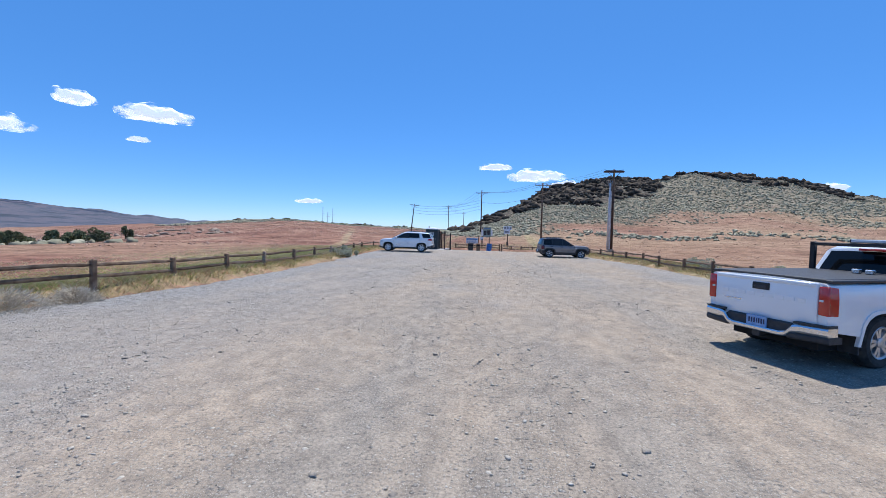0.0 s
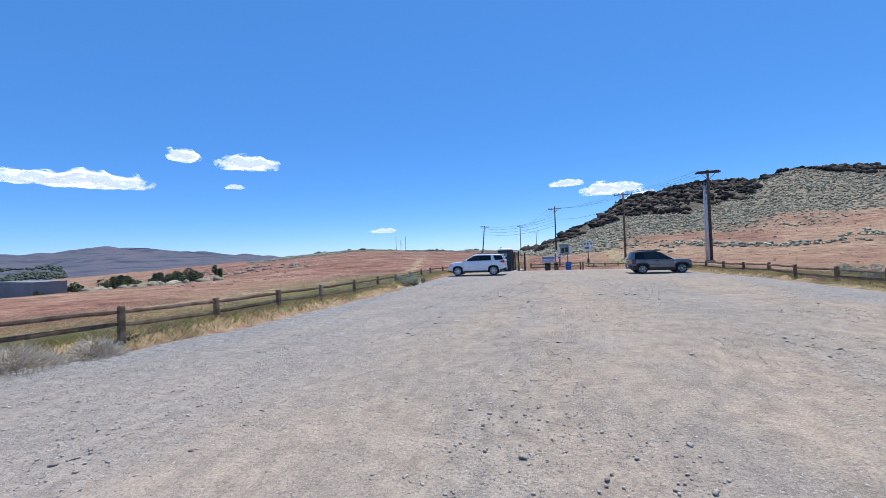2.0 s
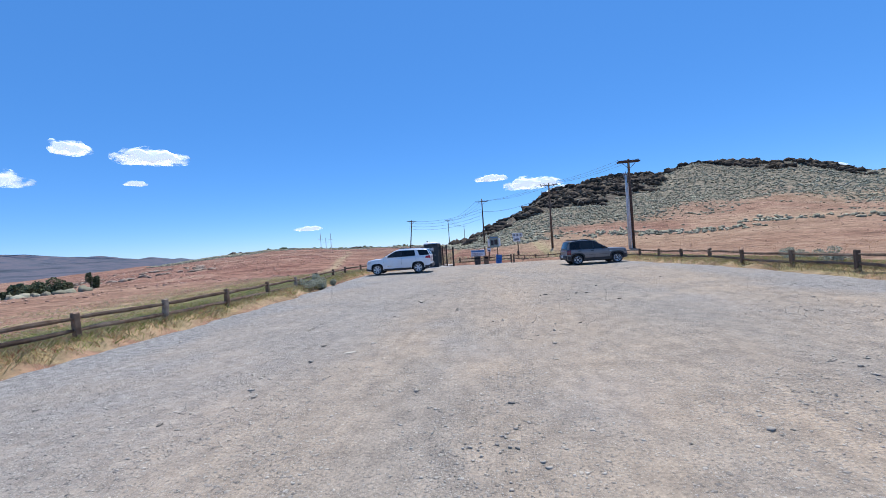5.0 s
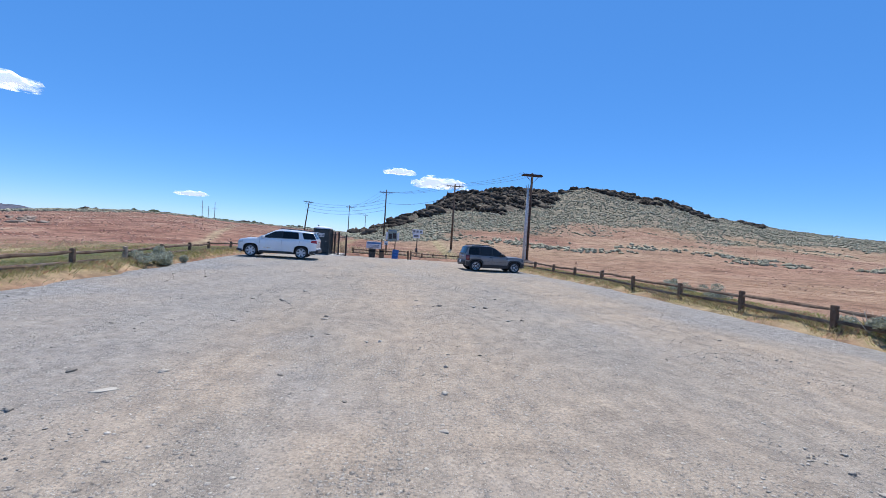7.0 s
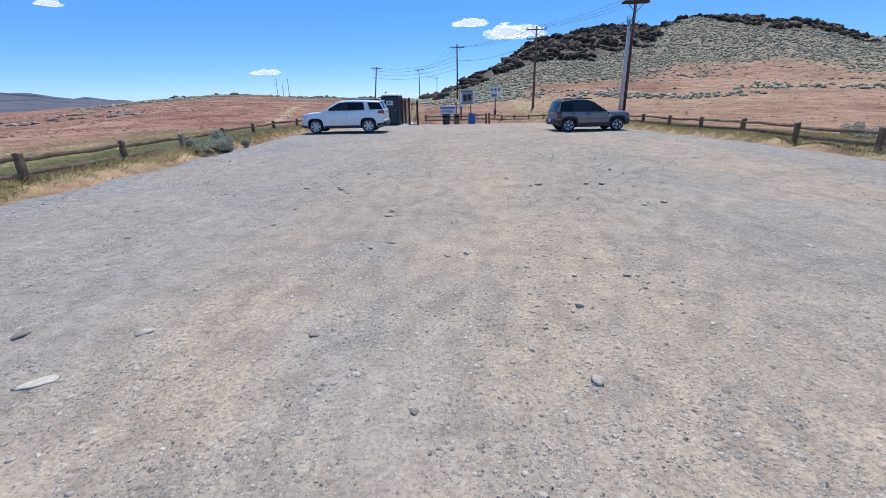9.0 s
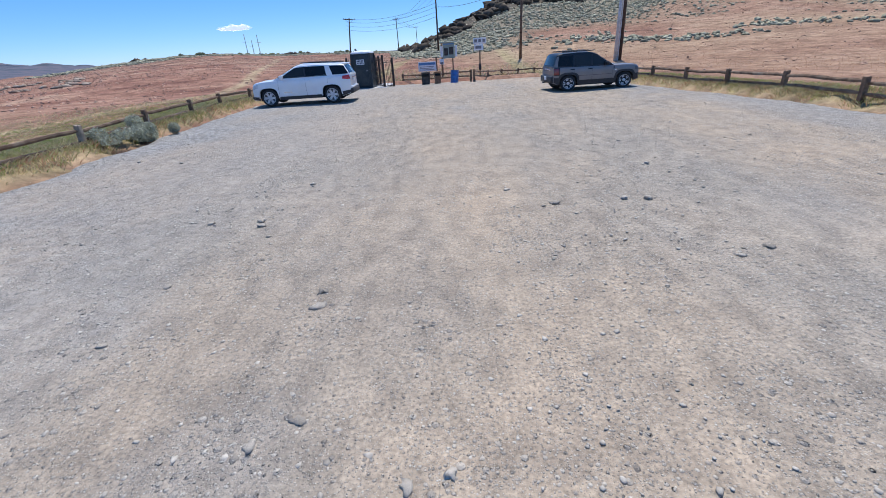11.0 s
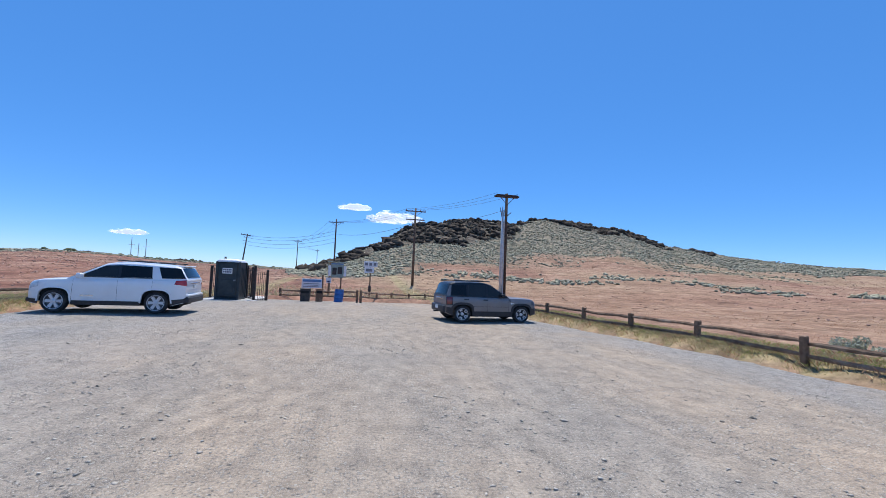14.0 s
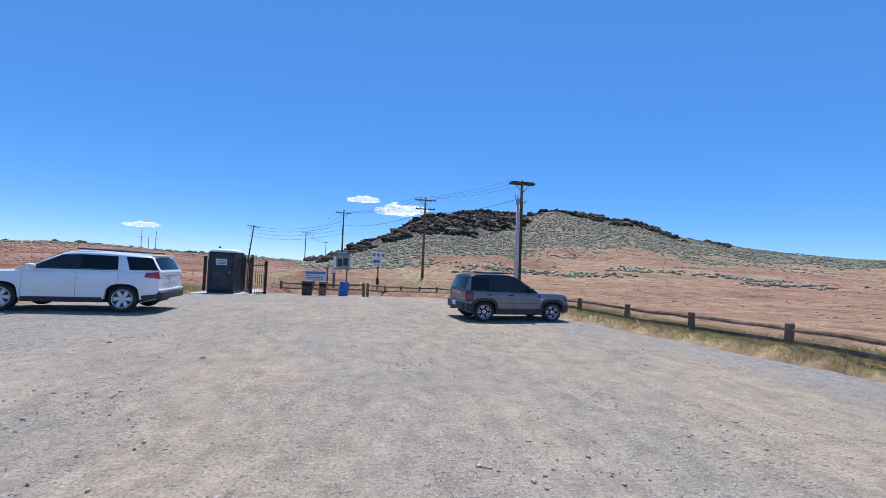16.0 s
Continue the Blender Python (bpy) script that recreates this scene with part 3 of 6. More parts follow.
def rail_between(a, b, seed, material, parent, thick=0.04):
    """A split rail: rough, wedge-shaped in section, slightly crooked, with tapered ends."""
    g = np.random.default_rng(seed)
    a, b = Vector(a), Vector(b)
    d = b - a
    side = Vector((-d.y, d.x, 0)).normalized()
    bm = bmesh.new()
    rings = []
    n = 9
    shape = [(0.62, -0.8), (0.75, 0.2), (0.25, 1.0), (-0.55, 0.85), (-0.75, -0.1), (-0.3, -0.95)]
    for k in range(n):
        t = k / (n - 1)
        c = a + d * t + side * (0.022 * noise.noise(Vector((t * 3, seed, 0)))) + Vector((0, 0, 0.03 * noise.noise(Vector((t * 2.2, seed, 5)))))
        r = thick * (1.0 + 0.25 * noise.noise(Vector((t * 5, seed, 9)))) * (0.62 if k in (0, n - 1) else 1)
        rings.append([bm.verts.new(c + side * (p * r) + Vector((0, 0, q * r * 1.15))) for p, q in shape])
    for p, q in zip(rings, rings[1:]):
        for k in range(6):
            bm.faces.new((p[k], p[(k + 1) % 6], q[(k + 1) % 6], q[k]))
    bm.faces.new(rings[0][::-1])
    bm.faces.new(rings[-1])
    bmesh.ops.recalc_face_normals(bm, faces=bm.faces)
    return part("rail", bm, material, parent)


def fence(posts, label, group, heights=(0.19, 0.45), tops=None, pale=(), skip=()):
    """posts: (x, y, top). Rails run from post to post."""
    f = thing("split_rail_fence", Matrix.Identity(4), label, "fence", group)
    for k, (px, py, top) in enumerate(posts):
        d = Vector(posts[min(k + 1, len(posts) - 1)][:2]) - Vector(posts[max(k - 1, 0)][:2])
        ob = obj("post", POSTS[k % 5].copy() if k in pale else POSTS[k % 5], None, f)
        me = ob.data
        if not me.materials:
            me.materials.append(M_WOOD)
        if k in pale:
            me.materials.clear()
            me.materials.append(M_WOOD_PALE)
        ob.matrix_world = pose(px, py, top - 0.57, rng.uniform(-2.5, 2.5), rng.uniform(-2.5, 2.5), math.degrees(math.atan2(d.y, d.x)) + rng.uniform(-6, 6))
    for k in range(len(posts) - 1):
        if k in skip:
            continue
        (ax, ay, at), (bx, by, bt) = posts[k], posts[k + 1]
        for n, h in enumerate(heights):
            rail_between((ax, ay, at - 0.57 + h + rng.uniform(-0.03, 0.03)), (bx, by, bt - 0.57 + h + rng.uniform(-0.03, 0.03)), k * 3 + n + len(posts), M_WOOD, f)
    return f


left_posts = [(-9.9, -2.4, 0.92), (-9.75, -0.1, 0.92), (-9.55, 2.2, 0.91), (-9.35, 4.5, 0.91), (-9.15, 6.75, 0.9), (-8.92, 8.95, 0.9), (-8.57, 11.2, 0.85), (-8.5, 13.6, 0.76), (-8.4, 15.9, 0.75),
              (-8.3, 18.05, 0.73), (-8.22, 20.35, 0.72), (-8.5, 23.1, 0.68), (-8.62, 25.5, 0.66), (-8.9, 28.2, 0.66), (-9.14, 30.9, 0.66), (-9.3, 33.2, 0.66), (-9.1, 35.4, 0.64), (-8.6, 37.7, 0.6), (-8.0, 40.0, 0.5), (-7.4, 42.2, 0.4)]
fence(left_posts, "weathered brown two-rail split-rail wooden fence beside dry grass", "parking lot fences", pale=(9, 12))
right_posts = [(11.9, 2.8, 0.66), (11.6, 5.1, 0.66), (11.3, 7.5, 0.66), (11.05, 9.8, 0.66), (10.8, 12.1, 0.66), (10.55, 14.5, 0.67), (10.33, 16.9, 0.68), (10.1, 19.25, 0.69), (9.88, 21.6, 0.69), (9.7, 23.95, 0.64),
               (9.4, 26.3, 0.64), (9.42, 28.95, 0.63), (9.12, 31.17, 0.59), (8.82, 33.4, 0.57), (8.55, 35.75, 0.55), (8.3, 38.3, 0.48)]
fence(right_posts, "weathered brown two-rail split-rail wooden fence along red grassland", "parking lot fences")
fence([(8.3, 40.6, 0.4), (7.9, 43.0, 0.3), (6.9, 45.9, 0.2), (5.62, 48.6, 0.12), (4.5, 48.7, 0.12), (3.35, 49.2, 0.12), (2.2, 46.8, 0.22), (1.2, 44.6, 0.42)], "low brown split-rail fence closing the lot's end", "parking lot fences")
fence([(0.99, 44.6, 0.42), (-1.3, 45.6, 0.34), (-3.6, 47.0, 0.3)], "brown split-rail fence behind the litter bins", "parking lot fences")


# ---- poles and wires ----
def utility_pole(px, py, height, arms, label, material, lean=(0, 0), radius=0.16, turn=0.0, extra=None):
    z = gz(px, py)
    p = thing("utility_pole", pose(px, py, z, lean[0], lean[1], turn), label, "utility pole", "utility poles")
    part("mast", bm_rod((0, 0, -0.6), (0, 0, height), radius, radius * 0.62, n=12), material, p, smooth=True)
    for h, w in arms:
        a = part("crossarm", bm_box(-w / 2, w / 2, -0.16, -0.05, h - 0.06, h + 0.06, bevel=0.01), material, p)
        for s in (-0.46, -0.24, 0.24, 0.46):
            bm = bmesh.new()
            rod(bm, (s * w, -0.1, h + 0.06), (s * w, -0.1, h + 0.14), 0.02, n=6)
            rod(bm, (s * w, -0.1, h + 0.12), (s * w, -0.1, h + 0.24), 0.055, 0.03, n=8)
            part("insulator", bm, M_INSUL, a, "grey porcelain insulator", True)
        for s in (-1, 1):
            part("brace", bm_rod((s * w * 0.3, -0.12, h - 0.05), (0, -0.12, h - 0.65), 0.02, n=5), material, p)
    return p


big = utility_pole(15.6, 60.6, 10.4, [], "tall dark wooden utility pole with a wide double crossarm", M_POLE, radius=0.21)
for s in (-0.2, 0.2):
    a = part("crossarm", bm_box(-1.25, 1.25, s - 0.07, s + 0.07, 10.02, 10.2, bevel=0.01), M_POLE, big)
part("deck", bm_box(-1.1, 1.1, -0.26, 0.26, 10.21, 10.27), M_POLE, big)
for s in (-1, 1):
    part("brace", bm_rod((s * 0.8, -0.2, 10.05), (0, -0.2, 9.2), 0.03, n=6), M_POLE, big)
    part("bracket", bm_rod((0, s * 0.02, 8.0), (s * 0.55, s * 0.02, 8.5), 0.035, n=6), M_POLE, big)
grey = utility_pole(15.08, 60.2, 8.6, [], "pale grey pole with cable terminations beside a wooden pole", M_POLE_GREY, radius=0.17)
for k in range(3):
    a = radians(-50 + 50 * k)
    part("cable_head", bm_rod((0, 0, 7.6), (math.sin(a) * 0.35, 0, 8.7 + 0.3 * math.cos(a)), 0.05, 0.035, n=7), M_INSUL, grey)
part("conduit", bm_rod((0.22, -0.1, -0.3), (0.16, -0.08, 7.6), 0.05, n=8), M_POLE_GREY, grey)
utility_pole(7.35, 69.0, 9.1, [(8.75, 2.4), (7.75, 2.2)], "brown wooden utility pole with two crossarms", M_POLE_TAN)
utility_pole(-3.0, 95.0, 9.2, [(8.6, 2.6)], "dark wooden utility pole with one crossarm", M_POLE)
utility_pole(-21.8, 110.6, 7.6, [(7.3, 2.4)], "leaning wooden utility pole on the plain", M_POLE, lean=(0, 6))
utility_pole(-18.5, 165, 10.0, [(9.4, 2.4)], "distant wooden utility pole", M_POLE)
utility_pole(-18.0, 230, 12.0, [(11.4, 2.4)], "distant wooden utility pole", M_POLE)


def wire(a, b, sag, radius=0.012):
    a, b = Vector(a), Vector(b)
    bm = bmesh.new()
    n = 14
    pts = [a.lerp(b, k / n) - Vector((0, 0, 4 * sag * (k / n) * (1 - k / n))) for k in range(n + 1)]
    for p, q in zip(pts, pts[1:]):
        rod(bm, p, q, radius, n=4)
    ob = part("overhead_wire", bm, M_WIRE)
    return tagged(ob, "thin dark sagging overhead power line", "wire", "overhead wires")


for dx in (-1.1, 0.0, 1.1):
    wire((15.6 + dx, 60.4, 10.4 + gz(15.6, 60.6)), (7.35 + dx, 69.0, 9.0 + gz(7.35, 69)), 0.35)
    wire((7.35 + dx, 69.0, 9.0 + gz(7.35, 69)), (-3.0 + dx, 95.0, 8.8 + gz(-3, 95)), 0.6, 0.014)
    wire((-3.0 + dx, 95.0, 8.8 + gz(-3, 95)), (-18.5 + dx, 165, 9.6 + gz(-18.5, 165)), 1.0, 0.02)
    wire((-18.5 + dx, 165, 9.6 + gz(-18.5, 165)), (-18.0 + dx, 230, 11.6 + gz(-18, 230)), 1.0, 0.028)
wire((15.12, 60.2, 8.6 + gz(15.12, 60.2)), (7.35, 69.0, 7.4 + gz(7.35, 69)), 0.5, 0.02)
wire((7.35, 69.0, 7.4 + gz(7.35, 69)), (-3.0, 95.0, 6.6 + gz(-3, 95)), 0.7, 0.02)
for h in (7.45, 6.9, 6.2, 5.5):
    wire((-21.8, 110.6, h + gz(-21.8, 110.6)), (-3.0, 95.0, h - 0.3 + gz(-3, 95)), 1.0, 0.02)
for k, (mx, mh) in enumerate(((-100.0, 9.0), (-97.0, 6.5), (-94.0, 9.0))):
    mz = gz(mx, 236)
    mast = thing("radio_mast", pose(mx, 236, mz), "thin grey mast on a far ridge", "mast", "ridge masts")
    part("mast", bm_rod((0, 0, -0.5), (0, 0, mh), 0.16, 0.12, n=6), M_POLE_GREY, mast)
    part("crossbar", bm_rod((-1.4, 0, mh * 0.62), (1.4, 0, mh * 0.62), 0.06, n=4), M_POLE_GREY, mast)

# ---- vehicles ----
M_WHITE = mat("white_paint", (0.82, 0.82, 0.82), (0.86, 0.86, 0.86), 0.28, 1.5, coat=0.8, stain=(0.66, 0.63, 0.58), stain_scale=1.6, stain_amount=0.25)
M_GREY_PAINT = mat("grey_paint", (0.20, 0.18, 0.172), (0.23, 0.208, 0.2), 0.35, 2.0, metal=0.15, coat=0.6, stain=(0.20, 0.185, 0.17), stain_scale=1.5, stain_amount=0.3)
M_BLACK_PAINT = mat("black_paint", (0.012, 0.012, 0.014), (0.02, 0.02, 0.022), 0.38, 2.0, coat=0.15, spec=0.35)
M_PLASTIC = mat("black_plastic", (0.022, 0.022, 0.024), (0.04, 0.04, 0.042), 0.55, 12, 0.15, 120)
M_GLASS = mat("tinted_glass", (0.006, 0.007, 0.008), (0.01, 0.011, 0.012), 0.04, 1.0, spec=0.3)
M_TYRE = mat("tyre_rubber", (0.018, 0.018, 0.018), (0.04, 0.038, 0.036), 0.85, 14, 0.3, 60, stain=(0.11, 0.10, 0.085), stain_scale=5, stain_amount=0.5)
M_ALLOY = mat("alloy", (0.50, 0.50, 0.51), (0.62, 0.62, 0.63), 0.32, 6, metal=0.85)
M_CHROME = mat("chrome", (0.70, 0.70, 0.71), (0.78, 0.78, 0.79), 0.25, 6, metal=1.0)
M_DARK_ALLOY = mat("dark_alloy", (0.10, 0.10, 0.105), (0.16, 0.16, 0.165), 0.5, 8, metal=0.4)
M_SIDE_GLASS = mat("side_glass", (0.02, 0.022, 0.022), (0.03, 0.032, 0.032), 0.04, 1.0, spec=0.35)
M_RED_LENS = mat("red_lens", (0.42, 0.012, 0.008), (0.52, 0.025, 0.015), 0.15, 8, coat=0.8)
M_DARK_RED = mat("dark_red_lens", (0.13, 0.012, 0.014), (0.2, 0.02, 0.02), 0.12, 8, coat=0.8)
M_SILVER = mat("wheel_silver", (0.60, 0.60, 0.61), (0.70, 0.70, 0.71), 0.4, 6, metal=0.3)
M_CLEAR_LENS = mat("clear_lens", (0.55, 0.56, 0.58), (0.7, 0.71, 0.72), 0.1, 8, coat=0.8)
M_PLATE = mat("plate_blue", (0.20, 0.33, 0.55), (0.36, 0.48, 0.66), 0.45, 10)
M_PLATE_WHITE = mat("plate_white", (0.62, 0.64, 0.66), (0.72, 0.73, 0.74), 0.45, 10)
M_INK = mat("ink", (0.02, 0.03, 0.08), (0.03, 0.04, 0.1), 0.5)
M_WELL = mat("wheel_well", (0.008, 0.008, 0.008), (0.014, 0.014, 0.014), 0.9)


class Car:
    """A car's shape as functions of x along it: sill, belt, half width, and the cabin above the belt."""

    def __init__(self, length, wb, front, rear, half, sill, belt, roof, arch, tumble, ends=0.12, cabin_half=None):
        self.wb, self.front, self.rear, self.half0 = wb, front, rear, half
        self.sill, self.belt_pts, self.roof_pts, self.arch, self.tumble, self.ends = sill, belt, roof, arch, tumble, ends
        self.cabin_half = cabin_half or half - 0.05

    def belt(self, x):
        p = self.belt_pts
        return float(np.interp(x, [a for a, _ in p], [b for _, b in p]))

    def roof(self, x):
        p = self.roof_pts
        return float(np.interp(x, [a for a, _ in p], [b for _, b in p]))

    def low(self, x, grow=0.0):
        z = float(np.interp(x, [a for a, _ in self.sill], [b for _, b in self.sill]))
        for ax in (-self.wb / 2, self.wb / 2):
            d = abs(x - ax)
            r = self.arch + grow
            if d < r:
                z = max(z, 0.36 + (r ** 3.0 - d ** 3.0) ** (1 / 3.0) * 0.98)
        return z

    def half(self, x):
        f = max(0.0, (x - (self.front - 0.75)) / 0.75)
        r = max(0.0, ((self.rear + 0.5) - x) / 0.5)
        return self.half0 * (1 - self.ends * f ** 2.6 - 0.5 * self.ends * r ** 2.6)

    def side_y(self, x, z):
        """Half width of the lower body at x and height z: fullest at two thirds up, tucked in below and at the shoulder."""
        b = self.belt(x)
        t = (z - 0.25) / max(0.1, b - 0.25)
        return self.half(x) * (1 - 0.05 * max(0, 0.6 - t) ** 2 * 2.5 - 0.045 * max(0, t - 0.72) ** 2 * 9)

    def cabin_y(self, x, z):
        return self.half(x) / self.half0 * self.cabin_half - self.tumble * max(0, z - self.belt(x))

    def stations(self, a, b, step=0.045):
        xs = set(np.arange(a, b, step).round(4)) | {a, b}
        for ax in (-self.wb / 2, self.wb / 2):
            for s in (-1, 1):
                for e in (0.0, 0.004, 0.02):
                    x = ax + s * (self.arch - e)
                    if a < x < b:
                        xs.add(round(x, 4))
        return sorted(xs)


def ring_shell(rings):
    bm = bmesh.new()
    vs = [[bm.verts.new(p) for p in r] for r in rings]
    for a, b in zip(vs, vs[1:]):
        for k in range(len(a) - 1):
            bm.faces.new((a[k], a[k + 1], b[k + 1], b[k]))
    bm.faces.new(vs[0])
    bm.faces.new(vs[-1][::-1])
    bmesh.ops.remove_doubles(bm, verts=bm.verts, dist=0.0005)
    bmesh.ops.recalc_face_normals(bm, faces=bm.faces)
    return bm


def sharp(ob, angle=38):
    ob.data.polygons.foreach_set("use_smooth", [True] * len(ob.data.polygons))
    ob.data.set_sharp_from_angle(angle=radians(angle))
    return ob


def body_shell(c, x0, x1, zlow, zhigh, grow=0.0, crown=0.025, rows=9):
    rings = []
    for x in c.stations(x0, x1):
        zl, zh = zlow(x), max(zlow(x) + 0.01, zhigh(x))
        left = [(x, c.side_y(x, z) + grow, z) for z in np.linspace(zl, zh - 0.035, rows)]
        yt = c.side_y(x, zh) + grow
        left += [(x, yt - 0.012, zh - 0.012), (x, yt - 0.045, zh)]
        deck = [(x, (yt - 0.045) * k, zh + crown * (1 - k * k)) for k in (0.66, 0.33, 0.0)]
        r = left + deck
        rings.append(r + [(p[0], -p[1], p[2]) for p in r[-2::-1]])
    return ring_shell(rings)


def cabin_shell(c, x0, x1, grow=0.0, z_from=None, crown=0.035):
    rings = []
    for x in c.stations(x0, x1, 0.05):
        zl = c.belt(x) - 0.03 if z_from is None else min(z_from, c.roof(x) - 0.01)
        zh = max(zl + 0.006, c.roof(x))
        left = [(x, c.cabin_y(x, z) + grow, z) for z in np.linspace(zl, zl + (zh - zl) * 0.9, 6)]
        yt = c.cabin_y(x, zh) + grow
        d = min(0.06, (zh - zl) * 0.4)
        left += [(x, yt - d * 0.35, zh - d * 0.35), (x, yt - d, zh)]
        r = left + [(x, (yt - d) * k, zh + crown * (1 - k * k)) for k in (0.66, 0.33, 0.0)]
        rings.append(r + [(p[0], -p[1], p[2]) for p in r[-2::-1]])
    return ring_shell(rings)


def patch(fn, quad, s, lift=0.006, n=6, thick=0.012):
    """A thin panel lying on a car's side: quad of (x, z) corners, s the side (1 left, -1 right)."""
    (ax, az), (bx, bz), (cx, cz), (dx, dz) = quad
    bm = bmesh.new()
    g = []
    for i in range(n + 1):
        u = i / n
        row = []
        for j in range(n + 1):
            v = j / n
            x = (ax * (1 - u) + bx * u) * (1 - v) + (dx * (1 - u) + cx * u) * v
            z = (az * (1 - u) + bz * u) * (1 - v) + (dz * (1 - u) + cz * u) * v
            row.append(bm.verts.new((x, s * (fn(x, z) + lift), z)))
        g.append(row)
    for i in range(n):
        for j in range(n):
            bm.faces.new((g[i][j], g[i + 1][j], g[i + 1][j + 1], g[i][j + 1]))
    r = bmesh.ops.extrude_face_region(bm, geom=bm.faces[:])
    for e in r["geom"]:
        if isinstance(e, bmesh.types.BMVert):
            e.co.y -= s * thick
    bmesh.ops.recalc_face_normals(bm, faces=bm.faces)
    return bm


def screen_panel(c, x0, x1, inset=0.07, lift=0.012):
    """Front or rear window: follows the sloping cabin line from x0 (low) to x1 (high)."""
    bm = bmesh.new()
    g = []
    z0, z1 = c.roof(x0), c.roof(x1)
    d = Vector((x1 - x0, 0, z1 - z0)).normalized()
    nrm = Vector((d.z, 0, -d.x)) if x0 > x1 else Vector((-d.z, 0, d.x))
    if nrm.z < 0:
        nrm = -nrm
    for i in range(6):
        u = 0.06 + 0.86 * i / 5
        x, z = x0 + (x1 - x0) * u, z0 + (z1 - z0) * u
        y = c.cabin_y(x, z) - inset
        g.append([bm.verts.new(Vector((x, y * k, z)) + nrm * (lift + 0.036 * (1 - k * k))) for k in np.linspace(-1, 1, 9)])
    for a, b in zip(g, g[1:]):
        for k in range(8):
            bm.faces.new((a[k], a[k + 1], b[k + 1], b[k]))
    r = bmesh.ops.extrude_face_region(bm, geom=bm.faces[:])
    for e in r["geom"]:
        if isinstance(e, bmesh.types.BMVert):
            e.co -= nrm * 0.02
    bmesh.ops.recalc_face_normals(bm, faces=bm.faces)
    return bm


def lathe(profile, n=30):
    """Turned about the y axis; profile of (radius, y)."""
    bm = bmesh.new()
    rings = []
    for k in range(n):
        a = 2 * math.pi * k / n
        rings.append([bm.verts.new((r * math.cos(a), y, r * math.sin(a))) for r, y in profile])
    for k in range(n):
        a, b = rings[k], rings[(k + 1) % n]
        for j in range(len(profile) - 1):
            bm.faces.new((a[j], a[j + 1], b[j + 1], b[j]))
    bmesh.ops.recalc_face_normals(bm, faces=bm.faces)
    return bm


def wheel(parent, x, y, s, r, rim_r, spokes, spoke_mat, rim_mat, width=0.23, twin=True, inner=0.05):
    """s: 1 on the car's left side. The outer face looks along s * y."""
    w = new("wheel")
    w.parent = parent
    w.matrix_local = pose(x, y, r, 0, 0, 0 if s > 0 else 180)
    h = width / 2
    sharp(part("tyre", lathe([(rim_r - 0.01, -h + 0.02), (r - 0.05, -h), (r - 0.012, -h + 0.03), (r, -h + 0.06), (r, h - 0.06), (r - 0.012, h - 0.03), (r - 0.05, h), (rim_r + 0.01, h - 0.005), (rim_r - 0.012, h - 0.03), (rim_r - 0.012, -h + 0.03)]), M_TYRE, w), 30)
    sharp(part("rim", lathe([(rim_r, h - 0.03), (rim_r - 0.005, h - 0.01), (rim_r - 0.03, h - 0.015), (rim_r - 0.045, h - 0.07), (rim_r * 0.5, h - 0.10), (0.001, h - 0.10)]), rim_mat, w), 30)
    sharp(part("rim_lip", lathe([(rim_r + 0.004, h - 0.012), (rim_r - 0.004, h - 0.004), (rim_r - 0.018, h - 0.012), (rim_r - 0.02, h - 0.04)]), spoke_mat, w), 30)
    for k in range(spokes):
        a = 2 * math.pi * k / spokes
        bm = bmesh.new()
        offs = (-0.2, 0.2) if twin else (0.0,)
        for o in offs:
            m = Matrix.Rotation(-(a + o), 4, "Y")
            p0, p1 = m @ Vector((inner, 0, 0)), Matrix.Rotation(-(a + o * 1.0), 4, "Y") @ Vector((rim_r - 0.02, 0, 0))
            tw = 0.02 if twin else 0.042
            d = (p1 - p0).normalized()
            q = Vector((-d.z, 0, d.x))
            vs = [bm.verts.new(p + q * (e * tw * wd) + Vector((0, yy, 0))) for p, wd, y1 in ((p0, 0.9, h - 0.03), (p1, 1.25, h - 0.022)) for e in (-1, 1) for yy in (y1, y1 - 0.04)]
            for f in ((0, 1, 3, 2), (4, 6, 7, 5), (0, 2, 6, 4), (1, 5, 7, 3), (0, 4, 5, 1), (2, 3, 7, 6)):
                bm.faces.new([vs[i] for i in f])
        bmesh.ops.recalc_face_normals(bm, faces=bm.faces)
        part("spoke", bm, spoke_mat, w)
    part("hub", lathe([(0.075, h - 0.06), (0.07, h - 0.018), (0.03, h - 0.008), (0.001, h - 0.008)], 16), spoke_mat, w)
    return w


def arch_trim(c, ax, s, parent, material, band=0.06):
    bm = bmesh.new()
    rings = []
    for k in range(25):
        u = -1 + 2 * k / 24
        d = u * c.arch
        z0 = 0.36 + max(0.0, c.arch ** 3 - abs(d) ** 3) ** (1 / 3) * 0.98
        f = 1 + band / c.arch
        x0, x1, z1 = ax + d, ax + d * f, 0.36 + (z0 - 0.36) * (1 + band / c.arch / 0.98)
        y0, y1 = c.side_y(x0, max(z0, 0.3)), c.side_y(x1, max(z1, 0.3))
        rings.append([bm.verts.new(p) for p in ((x0, s * (y0 - 0.05), z0 - 0.006), (x0, s * (y0 + 0.022), z0), (x1, s * (y1 + 0.018), z1), (x1, s * (y1 - 0.03), z1))])
    for a, b in zip(rings, rings[1:]):
        for k in range(4):
            bm.faces.new((a[k], a[(k + 1) % 4], b[(k + 1) % 4], b[k]))
    bm.faces.new(rings[0])
    bm.faces.new(rings[-1][::-1])
    bmesh.ops.recalc_face_normals(bm, faces=bm.faces)
    return part("arch_trim", bm, material, parent)


